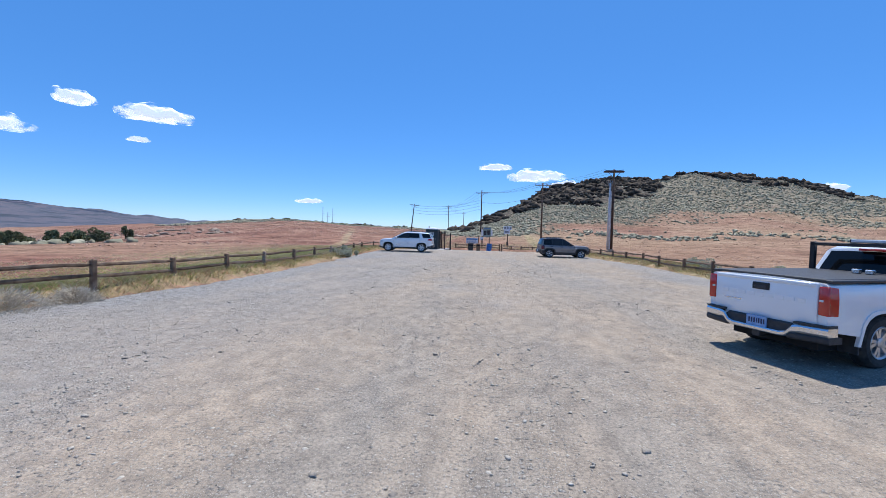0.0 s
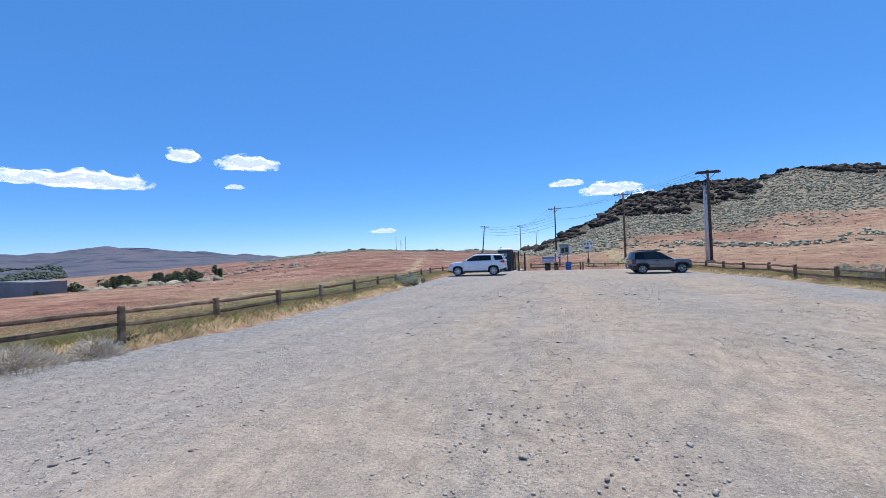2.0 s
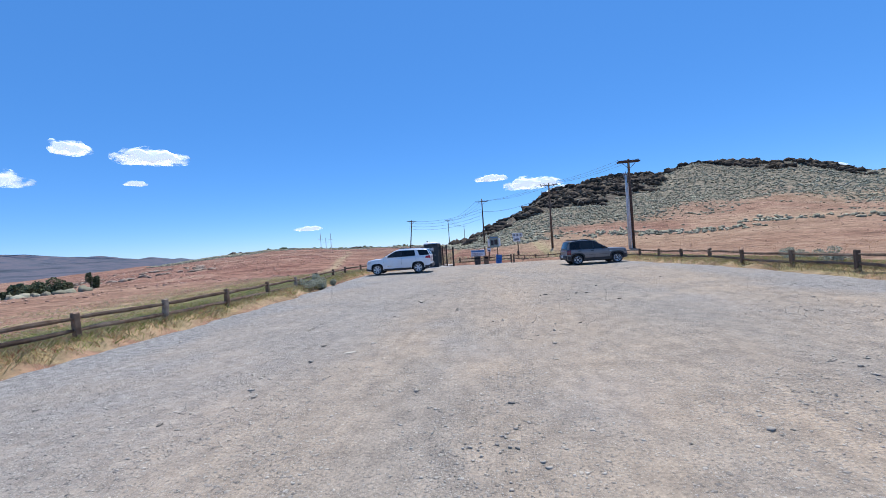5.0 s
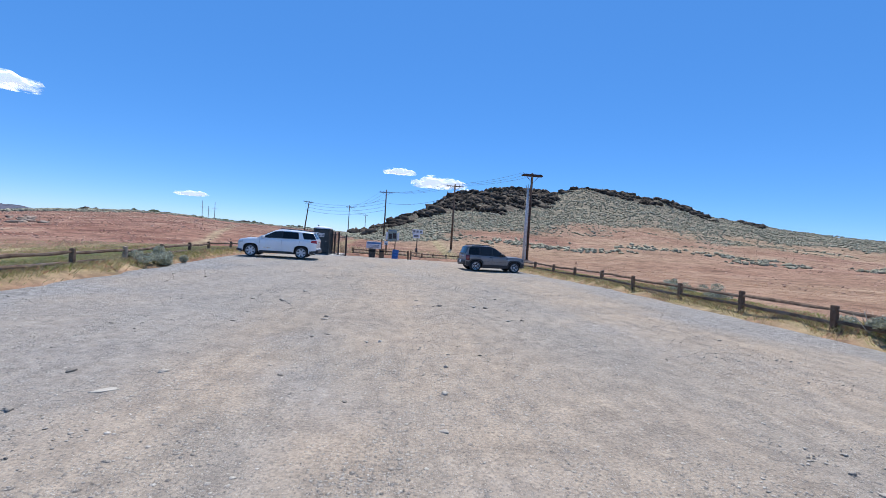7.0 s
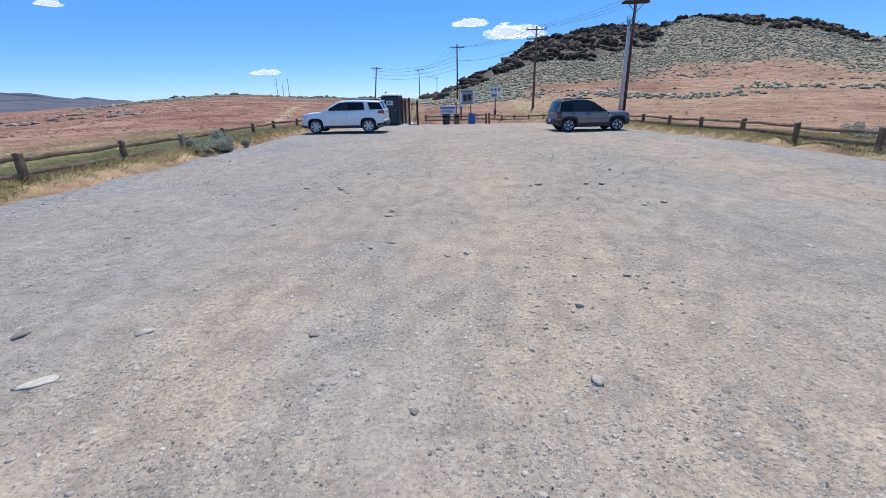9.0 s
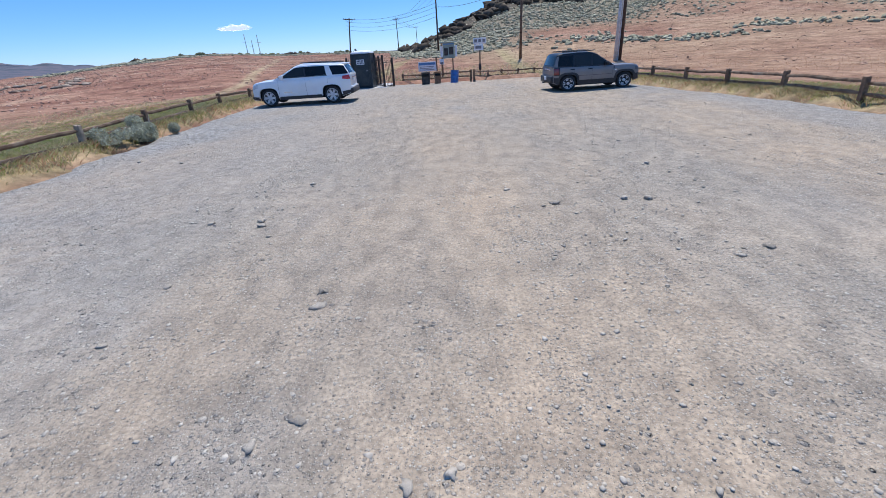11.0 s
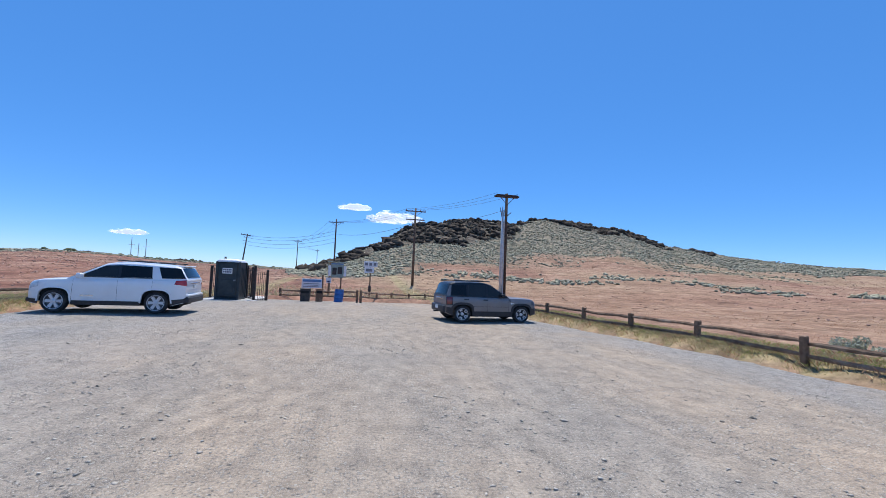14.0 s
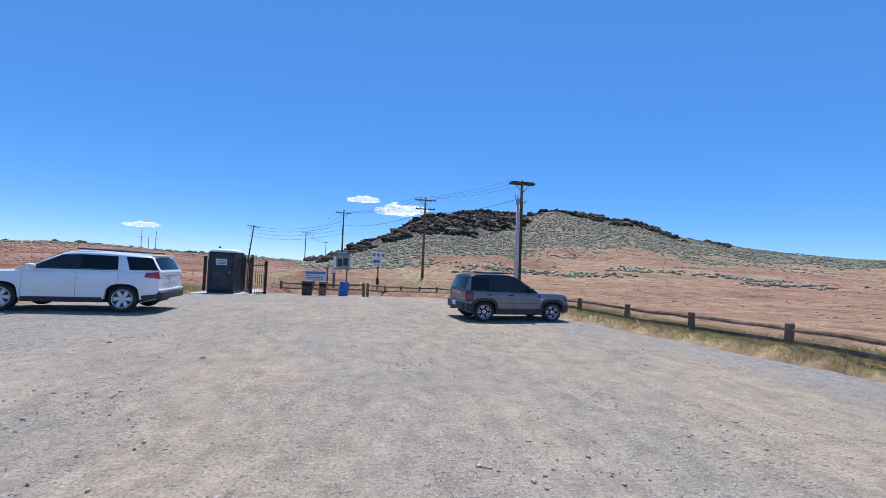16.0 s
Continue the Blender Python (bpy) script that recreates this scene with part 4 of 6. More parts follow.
def common(c, ob, paint, roof_paint, r_wheel, rim_r, spokes, spoke_mat, rim_mat, twin, track, cab, inner=0.05):
    """The parts that all three vehicles share."""
    body = sharp(part("body", body_shell(c, c.rear, c.front, c.low, c.belt), paint, ob))
    sharp(part("cabin", cabin_shell(c, *cab), roof_paint, ob))
    part("underbody", bm_box(c.rear + 0.25, c.front - 0.25, -c.half0 + 0.3, c.half0 - 0.3, 0.24, 0.62), M_WELL, ob)
    for ax in (-c.wb / 2, c.wb / 2):
        part("wheel_well", bm_box(ax - c.arch - 0.03, ax + c.arch + 0.03, -c.half0 + 0.1, c.half0 - 0.1, 0.55, 0.36 + c.arch + 0.02), M_WELL, ob)
        for s in (-1, 1):
            wheel(ob, ax, s * track, s, r_wheel, rim_r, spokes, spoke_mat, rim_mat, twin=twin, inner=inner)
    return body


def seam(c, fn, ob, x, z0, z1, s, slant=0.0):
    part("door_seam", patch(fn, [(x, z0), (x + 0.006, z0), (x + 0.006 + slant, z1), (x + slant, z1)], s, 0.0025, 4, 0.006), M_PLASTIC, ob)


def side_mirror(ob, x, y, z, s, material):
    bm = bmesh.new()
    box(bm, x - 0.07, x + 0.08, min(s * y, s * (y + 0.21)), max(s * y, s * (y + 0.21)), z, z + 0.16, 0.035, 2)
    return part("side_mirror", bm, material, ob, smooth=True)


def white_suv():
    ob = thing("suv", pose(-6.15, 34.28, lot_z(-6.15, 34.28) + 0.02, 0, 0, 183.0) @ Matrix.Diagonal((0.88, 0.9, 0.875, 1)), "white midsize SUV with dark windows parked on gravel", "car")
    c = Car(4.5, 2.86, 2.18, -2.30, 0.925, [(-2.4, 0.42), (-1.9, 0.27), (2.0, 0.27), (2.4, 0.34)],
            [(-2.4, 1.16), (-1.0, 1.14), (1.05, 1.10), (1.75, 1.06), (2.05, 1.0), (2.14, 0.93), (2.19, 0.82)],
            [(-2.32, 1.15), (-2.27, 1.22), (-2.08, 1.56), (-1.95, 1.605), (-0.8, 1.68), (-0.1, 1.67), (0.12, 1.62), (1.12, 1.11)], 0.44, 0.26, ends=0.2)
    common(c, ob, M_WHITE, M_WHITE, 0.365, 0.262, 6, M_SILVER, M_DARK_ALLOY, False, 0.79, (-2.32, 1.12))
    for s in (-1, 1):
        part("front_window", patch(c.cabin_y, [(0.82, 1.18), (-0.28, 1.19), (-0.26, 1.585), (0.12, 1.555)], s), M_SIDE_GLASS, ob)
        part("door_pillar", patch(c.cabin_y, [(-0.27, 1.185), (-0.37, 1.185), (-0.35, 1.585), (-0.25, 1.585)], s, 0.005), M_BLACK_PAINT, ob)
        part("rear_window", patch(c.cabin_y, [(-0.36, 1.19), (-1.27, 1.20), (-1.22, 1.57), (-0.34, 1.585)], s), M_GLASS, ob)
        part("window_trim", patch(c.cabin_y, [(0.90, 1.155), (-1.30, 1.17), (-1.29, 1.192), (0.86, 1.18)], s, 0.008), M_PLASTIC, ob)
        part("quarter_window", patch(c.cabin_y, [(-1.56, 1.19), (-2.26, 1.20), (-2.07, 1.55), (-1.42, 1.565)], s), M_GLASS, ob)
        part("sill_trim", patch(c.side_y, [(-0.97, 0.26), (0.97, 0.26), (0.97, 0.40), (-0.97, 0.40)], s, 0.016), M_PLASTIC, ob)
        part("rear_cladding", patch(c.side_y, [(-2.28, 0.40), (-1.86, 0.27), (-1.86, 0.47), (-2.28, 0.52)], s, 0.014), M_PLASTIC, ob)
        part("front_cladding", patch(c.side_y, [(1.87, 0.27), (2.17, 0.32), (2.17, 0.44), (1.87, 0.42)], s, 0.012), M_PLASTIC, ob)
        for ax in (-1.43, 1.43):
            arch_trim(c, ax, s, ob, M_WHITE, 0.045)
        part("tail_light", patch(c.side_y, [(-1.96, 1.0), (-2.31, 0.96), (-2.29, 1.155), (-2.0, 1.13)], s, 0.024, 6, 0.06), M_RED_LENS, ob, "red wraparound tail light")
        part("headlight", patch(c.side_y, [(1.88, 0.82), (2.16, 0.74), (2.13, 0.90), (1.86, 0.97)], s, 0.01, 6, 0.04), M_CLEAR_LENS, ob)
        for x, sl in ((0.95, -0.02), (-0.30, 0.0), (-1.30, 0.0)):
            seam(c, c.side_y, ob, x, 0.42 if x > -1.2 else 0.85, 1.09, s, sl)
        for x in (-0.52, -1.50):
            part("door_handle", patch(c.side_y, [(x, 1.0), (x + 0.19, 1.0), (x + 0.19, 1.035), (x, 1.035)], s, 0.03, 3, 0.035), M_WHITE, ob)
        part("roof_rail", bm_rod((-1.85, s * 0.63, 1.69), (-0.15, s * 0.65, 1.745), 0.02, n=8), M_BLACK_PAINT, ob, smooth=True)
        part("badge", patch(c.side_y, [(0.35, 0.56), (0.72, 0.56), (0.72, 0.585), (0.35, 0.585)], s, 0.008, 2, 0.008), M_CHROME, ob)
        side_mirror(ob, 0.72, 0.87, 1.13, s, M_WHITE)
    part("windscreen", screen_panel(c, 1.12, 0.12), M_GLASS, ob)
    part("rear_screen", screen_panel(c, -2.29, -2.06, 0.1), M_GLASS, ob)
    part("rear_bumper", bm_box(-2.40, -2.2, -0.84, 0.84, 0.36, 0.58, bevel=0.04, segments=2), M_PLASTIC, ob, smooth=True)
    part("bumper_step", bm_box(-2.37, -2.2, -0.84, 0.84, 0.585, 0.66, bevel=0.02, segments=2), M_WHITE, ob, smooth=True)
    part("number_plate", bm_box(-2.35, -2.325, -0.16, 0.16, 0.84, 0.99, bevel=0.005), M_PLATE_WHITE, ob)
    part("tailgate_trim", bm_box(-2.345, -2.32, -0.5, 0.5, 1.02, 1.06, bevel=0.006), M_CHROME, ob)
    part("front_bumper", bm_box(2.06, 2.27, -0.72, 0.72, 0.32, 0.46, bevel=0.04, segments=2), M_PLASTIC, ob, smooth=True)
    part("grille", bm_box(2.14, 2.235, -0.45, 0.45, 0.55, 0.78, bevel=0.02), M_CHROME, ob)
    part("spoiler", bm_box(-2.16, -1.85, -0.58, 0.58, 1.60, 1.64, bevel=0.015), M_WHITE, ob)


def grey_suv():
    ob = thing("suv", pose(5.65, 35.0, lot_z(5.65, 35.0) - 0.01, 0, 0, 6.0) @ Matrix.Diagonal((0.86, 0.86, 0.81, 1)), "boxy grey compact SUV with black roof parked on gravel", "car")
    c = Car(4.2, 2.67, 2.00, -2.05, 0.925, [(-2.2, 0.46), (-1.75, 0.30), (1.7, 0.30), (2.1, 0.42)],
            [(-2.2, 1.14), (-1.0, 1.12), (0.74, 1.10), (1.3, 1.10), (1.80, 1.07), (1.93, 1.02), (2.01, 0.90)],
            [(-2.05, 1.13), (-2.02, 1.18), (-1.89, 1.66), (-1.76, 1.715), (-0.9, 1.75), (-0.34, 1.735), (-0.08, 1.67), (0.76, 1.11)], 0.43, 0.18, ends=0.09)
    common(c, ob, M_GREY_PAINT, M_BLACK_PAINT, 0.375, 0.25, 5, M_SILVER, M_BLACK_PAINT, True, 0.80, (-2.05, 0.76), 0.13)
    for s in (-1, 1):
        part("front_window", patch(c.cabin_y, [(0.54, 1.16), (-0.20, 1.16), (-0.20, 1.63), (0.0, 1.60)], s), M_SIDE_GLASS, ob)
        part("rear_window", patch(c.cabin_y, [(-0.29, 1.16), (-1.05, 1.17), (-1.05, 1.64), (-0.29, 1.64)], s), M_SIDE_GLASS, ob)
        part("quarter_window", patch(c.cabin_y, [(-1.17, 1.17), (-1.84, 1.19), (-1.77, 1.60), (-1.17, 1.63)], s), M_GLASS, ob)
        part("rear_pillar", patch(c.cabin_y, [(-1.87, 1.13), (-2.03, 1.15), (-1.89, 1.60), (-1.81, 1.62)], s, 0.004), M_GREY_PAINT, ob)
        part("belt_trim", patch(c.cabin_y, [(0.66, 1.125), (-1.86, 1.135), (-1.86, 1.155), (0.63, 1.145)], s, 0.007), M_PLASTIC, ob)
        part("sill_trim", patch(c.side_y, [(-0.9, 0.29), (0.9, 0.29), (0.9, 0.50), (-0.9, 0.50)], s, 0.018), M_PLASTIC, ob)
        part("rear_cladding", patch(c.side_y, [(-2.03, 0.44), (-1.76, 0.31), (-1.76, 0.64), (-2.03, 0.68)], s, 0.016), M_PLASTIC, ob)
        part("front_cladding", patch(c.side_y, [(1.74, 0.31), (1.97, 0.42), (1.97, 0.68), (1.74, 0.62)], s, 0.016), M_PLASTIC, ob)
        for ax in (-1.335, 1.335):
            arch_trim(c, ax, s, ob, M_PLASTIC, 0.095)
        tl = part("tail_light", patch(c.side_y, [(-1.80, 0.79), (-2.03, 0.79), (-2.03, 1.08), (-1.80, 1.08)], s, 0.014, 5, 0.04), M_DARK_RED, ob, "dark red tail light in a black surround")
        part("surround", patch(c.side_y, [(-1.77, 0.76), (-2.04, 0.76), (-2.04, 1.11), (-1.77, 1.11)], s, 0.008, 5, 0.03), M_BLACK_PAINT, tl)
        part("headlight", patch(c.side_y, [(1.80, 0.82), (1.95, 0.80), (1.93, 0.96), (1.80, 0.98)], s, 0.01, 4, 0.03), M_DARK_ALLOY, ob)
        for x in (0.72, -0.24, -1.08):
            seam(c, c.side_y, ob, x, 0.50 if x > -0.9 else 0.86, 1.08, s)
        # thin dark strip drawn for the shade line of the door crease
        part("crease_shade", patch(c.side_y, [(0.72, 0.70), (-0.9, 0.70), (-0.9, 0.712), (0.72, 0.712)], s, 0.004, 4, 0.008), M_PLASTIC, ob)
        for x in (-0.44, -1.28):
            part("door_handle", patch(c.side_y, [(x, 0.98), (x + 0.19, 0.98), (x + 0.19, 1.02), (x, 1.02)], s, 0.03, 3, 0.035), M_BLACK_PAINT, ob)
        part("roof_rail", bm_rod((-1.65, s * 0.70, 1.80), (-0.1, s * 0.70, 1.81), 0.022, n=8), M_BLACK_PAINT, ob, smooth=True)
        part("badge", patch(c.side_y, [(0.82, 0.84), (0.94, 0.84), (0.94, 0.90), (0.82, 0.90)], s, 0.008, 2, 0.008), M_CHROME, ob)
        part("fender_vent", patch(c.side_y, [(0.76, 0.93), (0.80, 0.93), (0.80, 1.07), (0.76, 1.07)], s, 0.008, 2, 0.008), M_BLACK_PAINT, ob)
        side_mirror(ob, 0.40, 0.88, 1.13, s, M_BLACK_PAINT)
    part("windscreen", screen_panel(c, 0.76, -0.08), M_GLASS, ob)
    part("rear_screen", screen_panel(c, -2.02, -1.88, 0.12), M_GLASS, ob)
    part("rear_bumper", bm_box(-2.16, -1.95, -0.86, 0.86, 0.42, 0.74, bevel=0.05, segments=2), M_PLASTIC, ob, smooth=True)
    part("tow_hitch", bm_box(-2.30, -2.1, -0.05, 0.05, 0.40, 0.47, bevel=0.008), M_PLASTIC, ob)
    part("number_plate", bm_box(-2.185, -2.155, -0.16, 0.16, 0.55, 0.70, bevel=0.005), M_PLATE_WHITE, ob)
    part("tailgate_badge", bm_box(-2.085, -2.06, -0.45, 0.45, 0.98, 1.05, bevel=0.006), M_CHROME, ob)
    part("front_bumper", bm_box(1.87, 2.08, -0.78, 0.78, 0.36, 0.70, bevel=0.05, segments=2), M_PLASTIC, ob, smooth=True)
    part("grille", bm_box(1.92, 2.035, -0.68, 0.68, 0.76, 0.98, bevel=0.02), M_BLACK_PAINT, ob)
    for xx in (-1.2, -0.4):
        part("roof_bar", bm_rod((xx, -0.7, 1.83), (xx, 0.7, 1.83), 0.016, n=8), M_BLACK_PAINT, ob, smooth=True)


def bar_along_y(y0, y1, face, low, high, depth, n=24):
    """A bar across a car's end: face gives its outer x, low and high its edges, all by y."""
    rings = []
    for y in np.linspace(y0, y1, n):
        x, a, b = face(y), low(y), high(y)
        rings.append([(x + 0.02, y, a), (x, y, a * 0.75 + b * 0.25), (x, y, a * 0.25 + b * 0.75), (x + 0.02, y, b), (x + depth, y, b), (x + depth, y, a), (x + 0.02, y, a)])
    return ring_shell(rings)


def pickup():
    ob = thing("pickup_truck", pose(7.4, 10.63, -0.085, 0, 0, 23.7), "white pickup truck with black bed cover parked on gravel", "pickup truck")
    c = Car(5.4, 3.26, 2.58, -2.72, 0.935, [(-2.8, 0.60), (-2.1, 0.50), (-1.2, 0.44), (2.1, 0.42), (2.6, 0.46)],
            [(-2.8, 1.235), (-0.33, 1.22), (-0.15, 1.13), (1.2, 1.12), (1.7, 1.12), (2.2, 1.07), (2.48, 0.99), (2.58, 0.83)],
            [(-0.35, 1.15), (-0.27, 1.27), (-0.10, 1.66), (0.05, 1.71), (0.95, 1.73), (1.1, 1.68), (1.75, 1.12)], 0.47, 0.2, ends=0.10)
    common(c, ob, M_WHITE, M_WHITE, 0.385, 0.235, 5, M_ALLOY, M_ALLOY, True, 0.80, (-0.35, 1.75))
    part("bed_cover", bm_box(-2.66, -0.40, -0.80, 0.80, 1.25, 1.29, bevel=0.015, segments=2), M_PLASTIC, ob, "black roll-up bed cover")
    for s in (-1, 1):
        part("bed_rail", bm_box(-2.68, -0.38, min(s * 0.80, s * 0.90), max(s * 0.80, s * 0.90), 1.24, 1.283, bevel=0.014, segments=2), M_PLASTIC, ob)
        part("front_window", patch(c.cabin_y, [(1.55, 1.18), (0.87, 1.18), (0.87, 1.61), (1.12, 1.59)], s), M_GLASS, ob)
        part("rear_window", patch(c.cabin_y, [(0.79, 1.18), (-0.07, 1.2), (0.03, 1.6), (0.79, 1.62)], s), M_GLASS, ob)
        for ax in (-1.63, 1.63):
            arch_trim(c, ax, s, ob, M_WHITE, 0.05)
        part("tail_light", patch(c.side_y, [(-2.58, 0.80), (-2.735, 0.80), (-2.735, 1.20), (-2.58, 1.18)], s, 0.010, 5, 0.06), M_RED_LENS, ob, "tall red tail light")
        tl = part("tail_light", bm_box(-2.745, -2.70, min(s * 0.775, s * 0.905), max(s * 0.775, s * 0.905), 0.80, 1.195, bevel=0.016, segments=2), M_RED_LENS, ob, "tall red tail light with a clear reversing lens", True)
        part("reversing_lens", bm_box(-2.752, -2.735, min(s * 0.79, s * 0.84), max(s * 0.79, s * 0.84), 0.985, 1.015, bevel=0.004), M_CLEAR_LENS, tl)
        # small dark panel added where there is only wheel-arch shade
        part("arch_shade_panel", bm_box(-2.12, -2.09, min(s * 0.70, s * 0.91), max(s * 0.66, s * 0.91), 0.24, 0.55, bevel=0.006), M_PLASTIC, ob)
        side_mirror(ob, 1.35, 0.88, 1.14, s, M_PLASTIC)
        for x in (1.5, 0.83, -0.11):
            seam(c, c.side_y, ob, x, 0.52, 1.1, s)
        seam(c, c.side_y, ob, -0.34, 0.5, 1.19, s)
        part("rack_post", bm_box(-0.53, -0.45, min(s * 0.72, s * 0.80), max(s * 0.72, s * 0.80), 1.28, 1.79, bevel=0.01), M_BLACK_PAINT, ob)
    part("windscreen", screen_panel(c, 1.75, 1.1), M_GLASS, ob)
    part("rear_screen", screen_panel(c, -0.33, -0.10, 0.1), M_GLASS, ob)
    tg = part("tailgate", bm_box(-2.755, -2.68, -0.768, 0.768, 0.60, 1.232, bevel=0.02, segments=2), M_WHITE, ob, "white tailgate with embossed bars", True)
    part("tailgate_lip", bm_box(-2.768, -2.70, -0.75, 0.75, 1.17, 1.238, bevel=0.022, segments=2), M_WHITE, tg, smooth=True)
    part("handle_bezel", bm_box(-2.775, -2.745, -0.13, 0.13, 1.045, 1.155, bevel=0.014, segments=2), M_BLACK_PAINT, tg)
    part("handle", bm_box(-2.785, -2.765, -0.09, 0.09, 1.06, 1.11, bevel=0.008), M_PLASTIC, tg, "black tailgate latch")
    for k in range(9):
        y = 0.58 - 0.145 * k
        if abs(y) > 0.14 or k == 4:
            part("embossed_bar", bm_box(-2.762, -2.752, y - 0.05, y + 0.05, 0.94 if k != 4 else 0.935, 1.0, bevel=0.003), M_WHITE, tg)
    part("embossed_bar", bm_box(-2.762, -2.752, 0.30, 0.6, 0.84, 0.86, bevel=0.003), M_CHROME, tg)
    drop = lambda y: float(smooth01((0.56 - abs(y)) / 0.16))
    face = lambda y: -2.87 + 0.11 * (abs(y) / 0.92) ** 3
    sharp(part("bumper", bar_along_y(-0.92, 0.92, face, lambda y: 0.515 - 0.095 * drop(y), lambda y: 0.635 - 0.145 * drop(y), 0.20), M_CHROME, ob, "chrome rear bumper stepping down round the number plate"), 30)
    for s in (-1, 1):
        a, b = sorted((s * 0.46, s * 0.93))
        sharp(part("bumper_corner", bar_along_y(a, b, lambda y: face(y) + 0.012, lambda y: 0.40 + 0.02 * abs(y), lambda y: 0.512, 0.26), M_PLASTIC, ob, "black lower bumper corner"), 30)
        a, b = sorted((s * 0.54, s * 0.93))
        sharp(part("step_pad", bar_along_y(a, b, lambda y: face(y) + 0.004, lambda y: 0.637, lambda y: 0.672, 0.17), M_PLASTIC, ob), 30)
    part("bumper_center", bm_box(-2.80, -2.60, -0.50, 0.50, 0.47, 0.63, bevel=0.02), M_PLASTIC, ob)
    pl = part("number_plate", bm_box(-2.825, -2.80, -0.155, 0.155, 0.49, 0.645, bevel=0.004), M_PLATE, ob, "pale blue number plate")
    for k, (y, w) in enumerate(((0.105, 0.022), (0.065, 0.022), (0.025, 0.022), (-0.012, 0.010), (-0.045, 0.022), (-0.085, 0.022), (-0.12, 0.02))):
        part("plate_mark", bm_box(-2.829, -2.824, y - w / 2, y + w / 2, 0.53, 0.605), M_INK, pl)
    part("hitch", bm_box(-2.82, -2.5, -0.06, 0.06, 0.33, 0.42, bevel=0.008), M_PLASTIC, ob)
    part("tailpipe", bm_rod((-2.5, -0.5, 0.42), (-2.1, -0.5, 0.44), 0.035, n=10), M_PLASTIC, ob)
    part("spare_tyre", bm_rod((-2.15, 0, 0.50), (-2.15, 0, 0.70), 0.36, n=20), M_TYRE, ob)
    part("rack_bar", bm_box(-0.53, -0.45, -0.80, 0.80, 1.72, 1.78, bevel=0.012), M_BLACK_PAINT, ob)
    lb = part("light_bar", bm_box(-0.52, -0.38, -0.62, 0.20, 1.785, 1.85, bevel=0.02, segments=2), M_BLACK_PAINT, ob)
    part("lens", bm_box(-0.525, -0.37, -0.60, -0.36, 1.79, 1.845, bevel=0.012), M_RED_LENS, lb)
    part("lens", bm_box(-0.525, -0.37, -0.34, 0.18, 1.79, 1.845, bevel=0.012), M_CLEAR_LENS, lb)
    part("brake_light", bm_box(-0.24, -0.12, -0.22, 0.22, 1.65, 1.69, bevel=0.008), M_RED_LENS, ob)
    part("antenna", bm_rod((0.1, -0.55, 1.7), (-0.05, -0.55, 2.2), 0.006, 0.003, n=5), M_PLASTIC, ob)
    for yy in (-0.3, -0.12):
        part("tie_down", bm_box(-0.9, -0.8, yy - 0.05, yy + 0.05, 1.29, 1.365, bevel=0.012), M_CHROME, ob)


white_suv()
grey_suv()
pickup()

# ---- toilet, gate, bins and signs at the lot's end ----
M_TOILET = mat("toilet_plastic", (0.018, 0.028, 0.032), (0.03, 0.042, 0.046), 0.5, 6, 0.1, 60, stain=(0.06, 0.065, 0.06), stain_scale=2, stain_amount=0.4)
M_ROOF_WHITE = mat("translucent_roof", (0.62, 0.64, 0.66), (0.74, 0.75, 0.76), 0.5, 5)
M_STEEL = mat("dark_steel", (0.02, 0.016, 0.014), (0.05, 0.036, 0.03), 0.6, 10, stain=(0.12, 0.055, 0.03), stain_scale=4, stain_amount=0.4)
M_SIGN = mat("sign_white", (0.76, 0.78, 0.78), (0.84, 0.85, 0.85), 0.5, 4, stain=(0.5, 0.48, 0.44), stain_scale=3, stain_amount=0.3)
M_SIGN_BLUE = mat("sign_blue", (0.10, 0.22, 0.42), (0.14, 0.28, 0.48), 0.5, 4)
M_SIGN_GREEN = mat("board_green", (0.24, 0.30, 0.25), (0.32, 0.38, 0.33), 0.6, 5)
M_BIN_DARK = mat("bin_dark", (0.03, 0.027, 0.025), (0.06, 0.05, 0.045), 0.7, 8, stain=(0.12, 0.09, 0.07), stain_scale=5, stain_amount=0.5)
M_BIN_BROWN = mat("bin_brown", (0.16, 0.085, 0.05), (0.28, 0.16, 0.09), 0.8, 8, stain=(0.34, 0.24, 0.16), stain_scale=4, stain_amount=0.5)
M_BIN_BLUE = mat("bin_blue", (0.02, 0.10, 0.34), (0.04, 0.16, 0.44), 0.45, 6, stain=(0.10, 0.15, 0.25), stain_scale=4, stain_amount=0.4)
M_CONCRETE = mat("concrete", (0.45, 0.44, 0.42), (0.60, 0.58, 0.55), 0.9, 6, 0.3, 60, stain=(0.36, 0.33, 0.29), stain_scale=2)


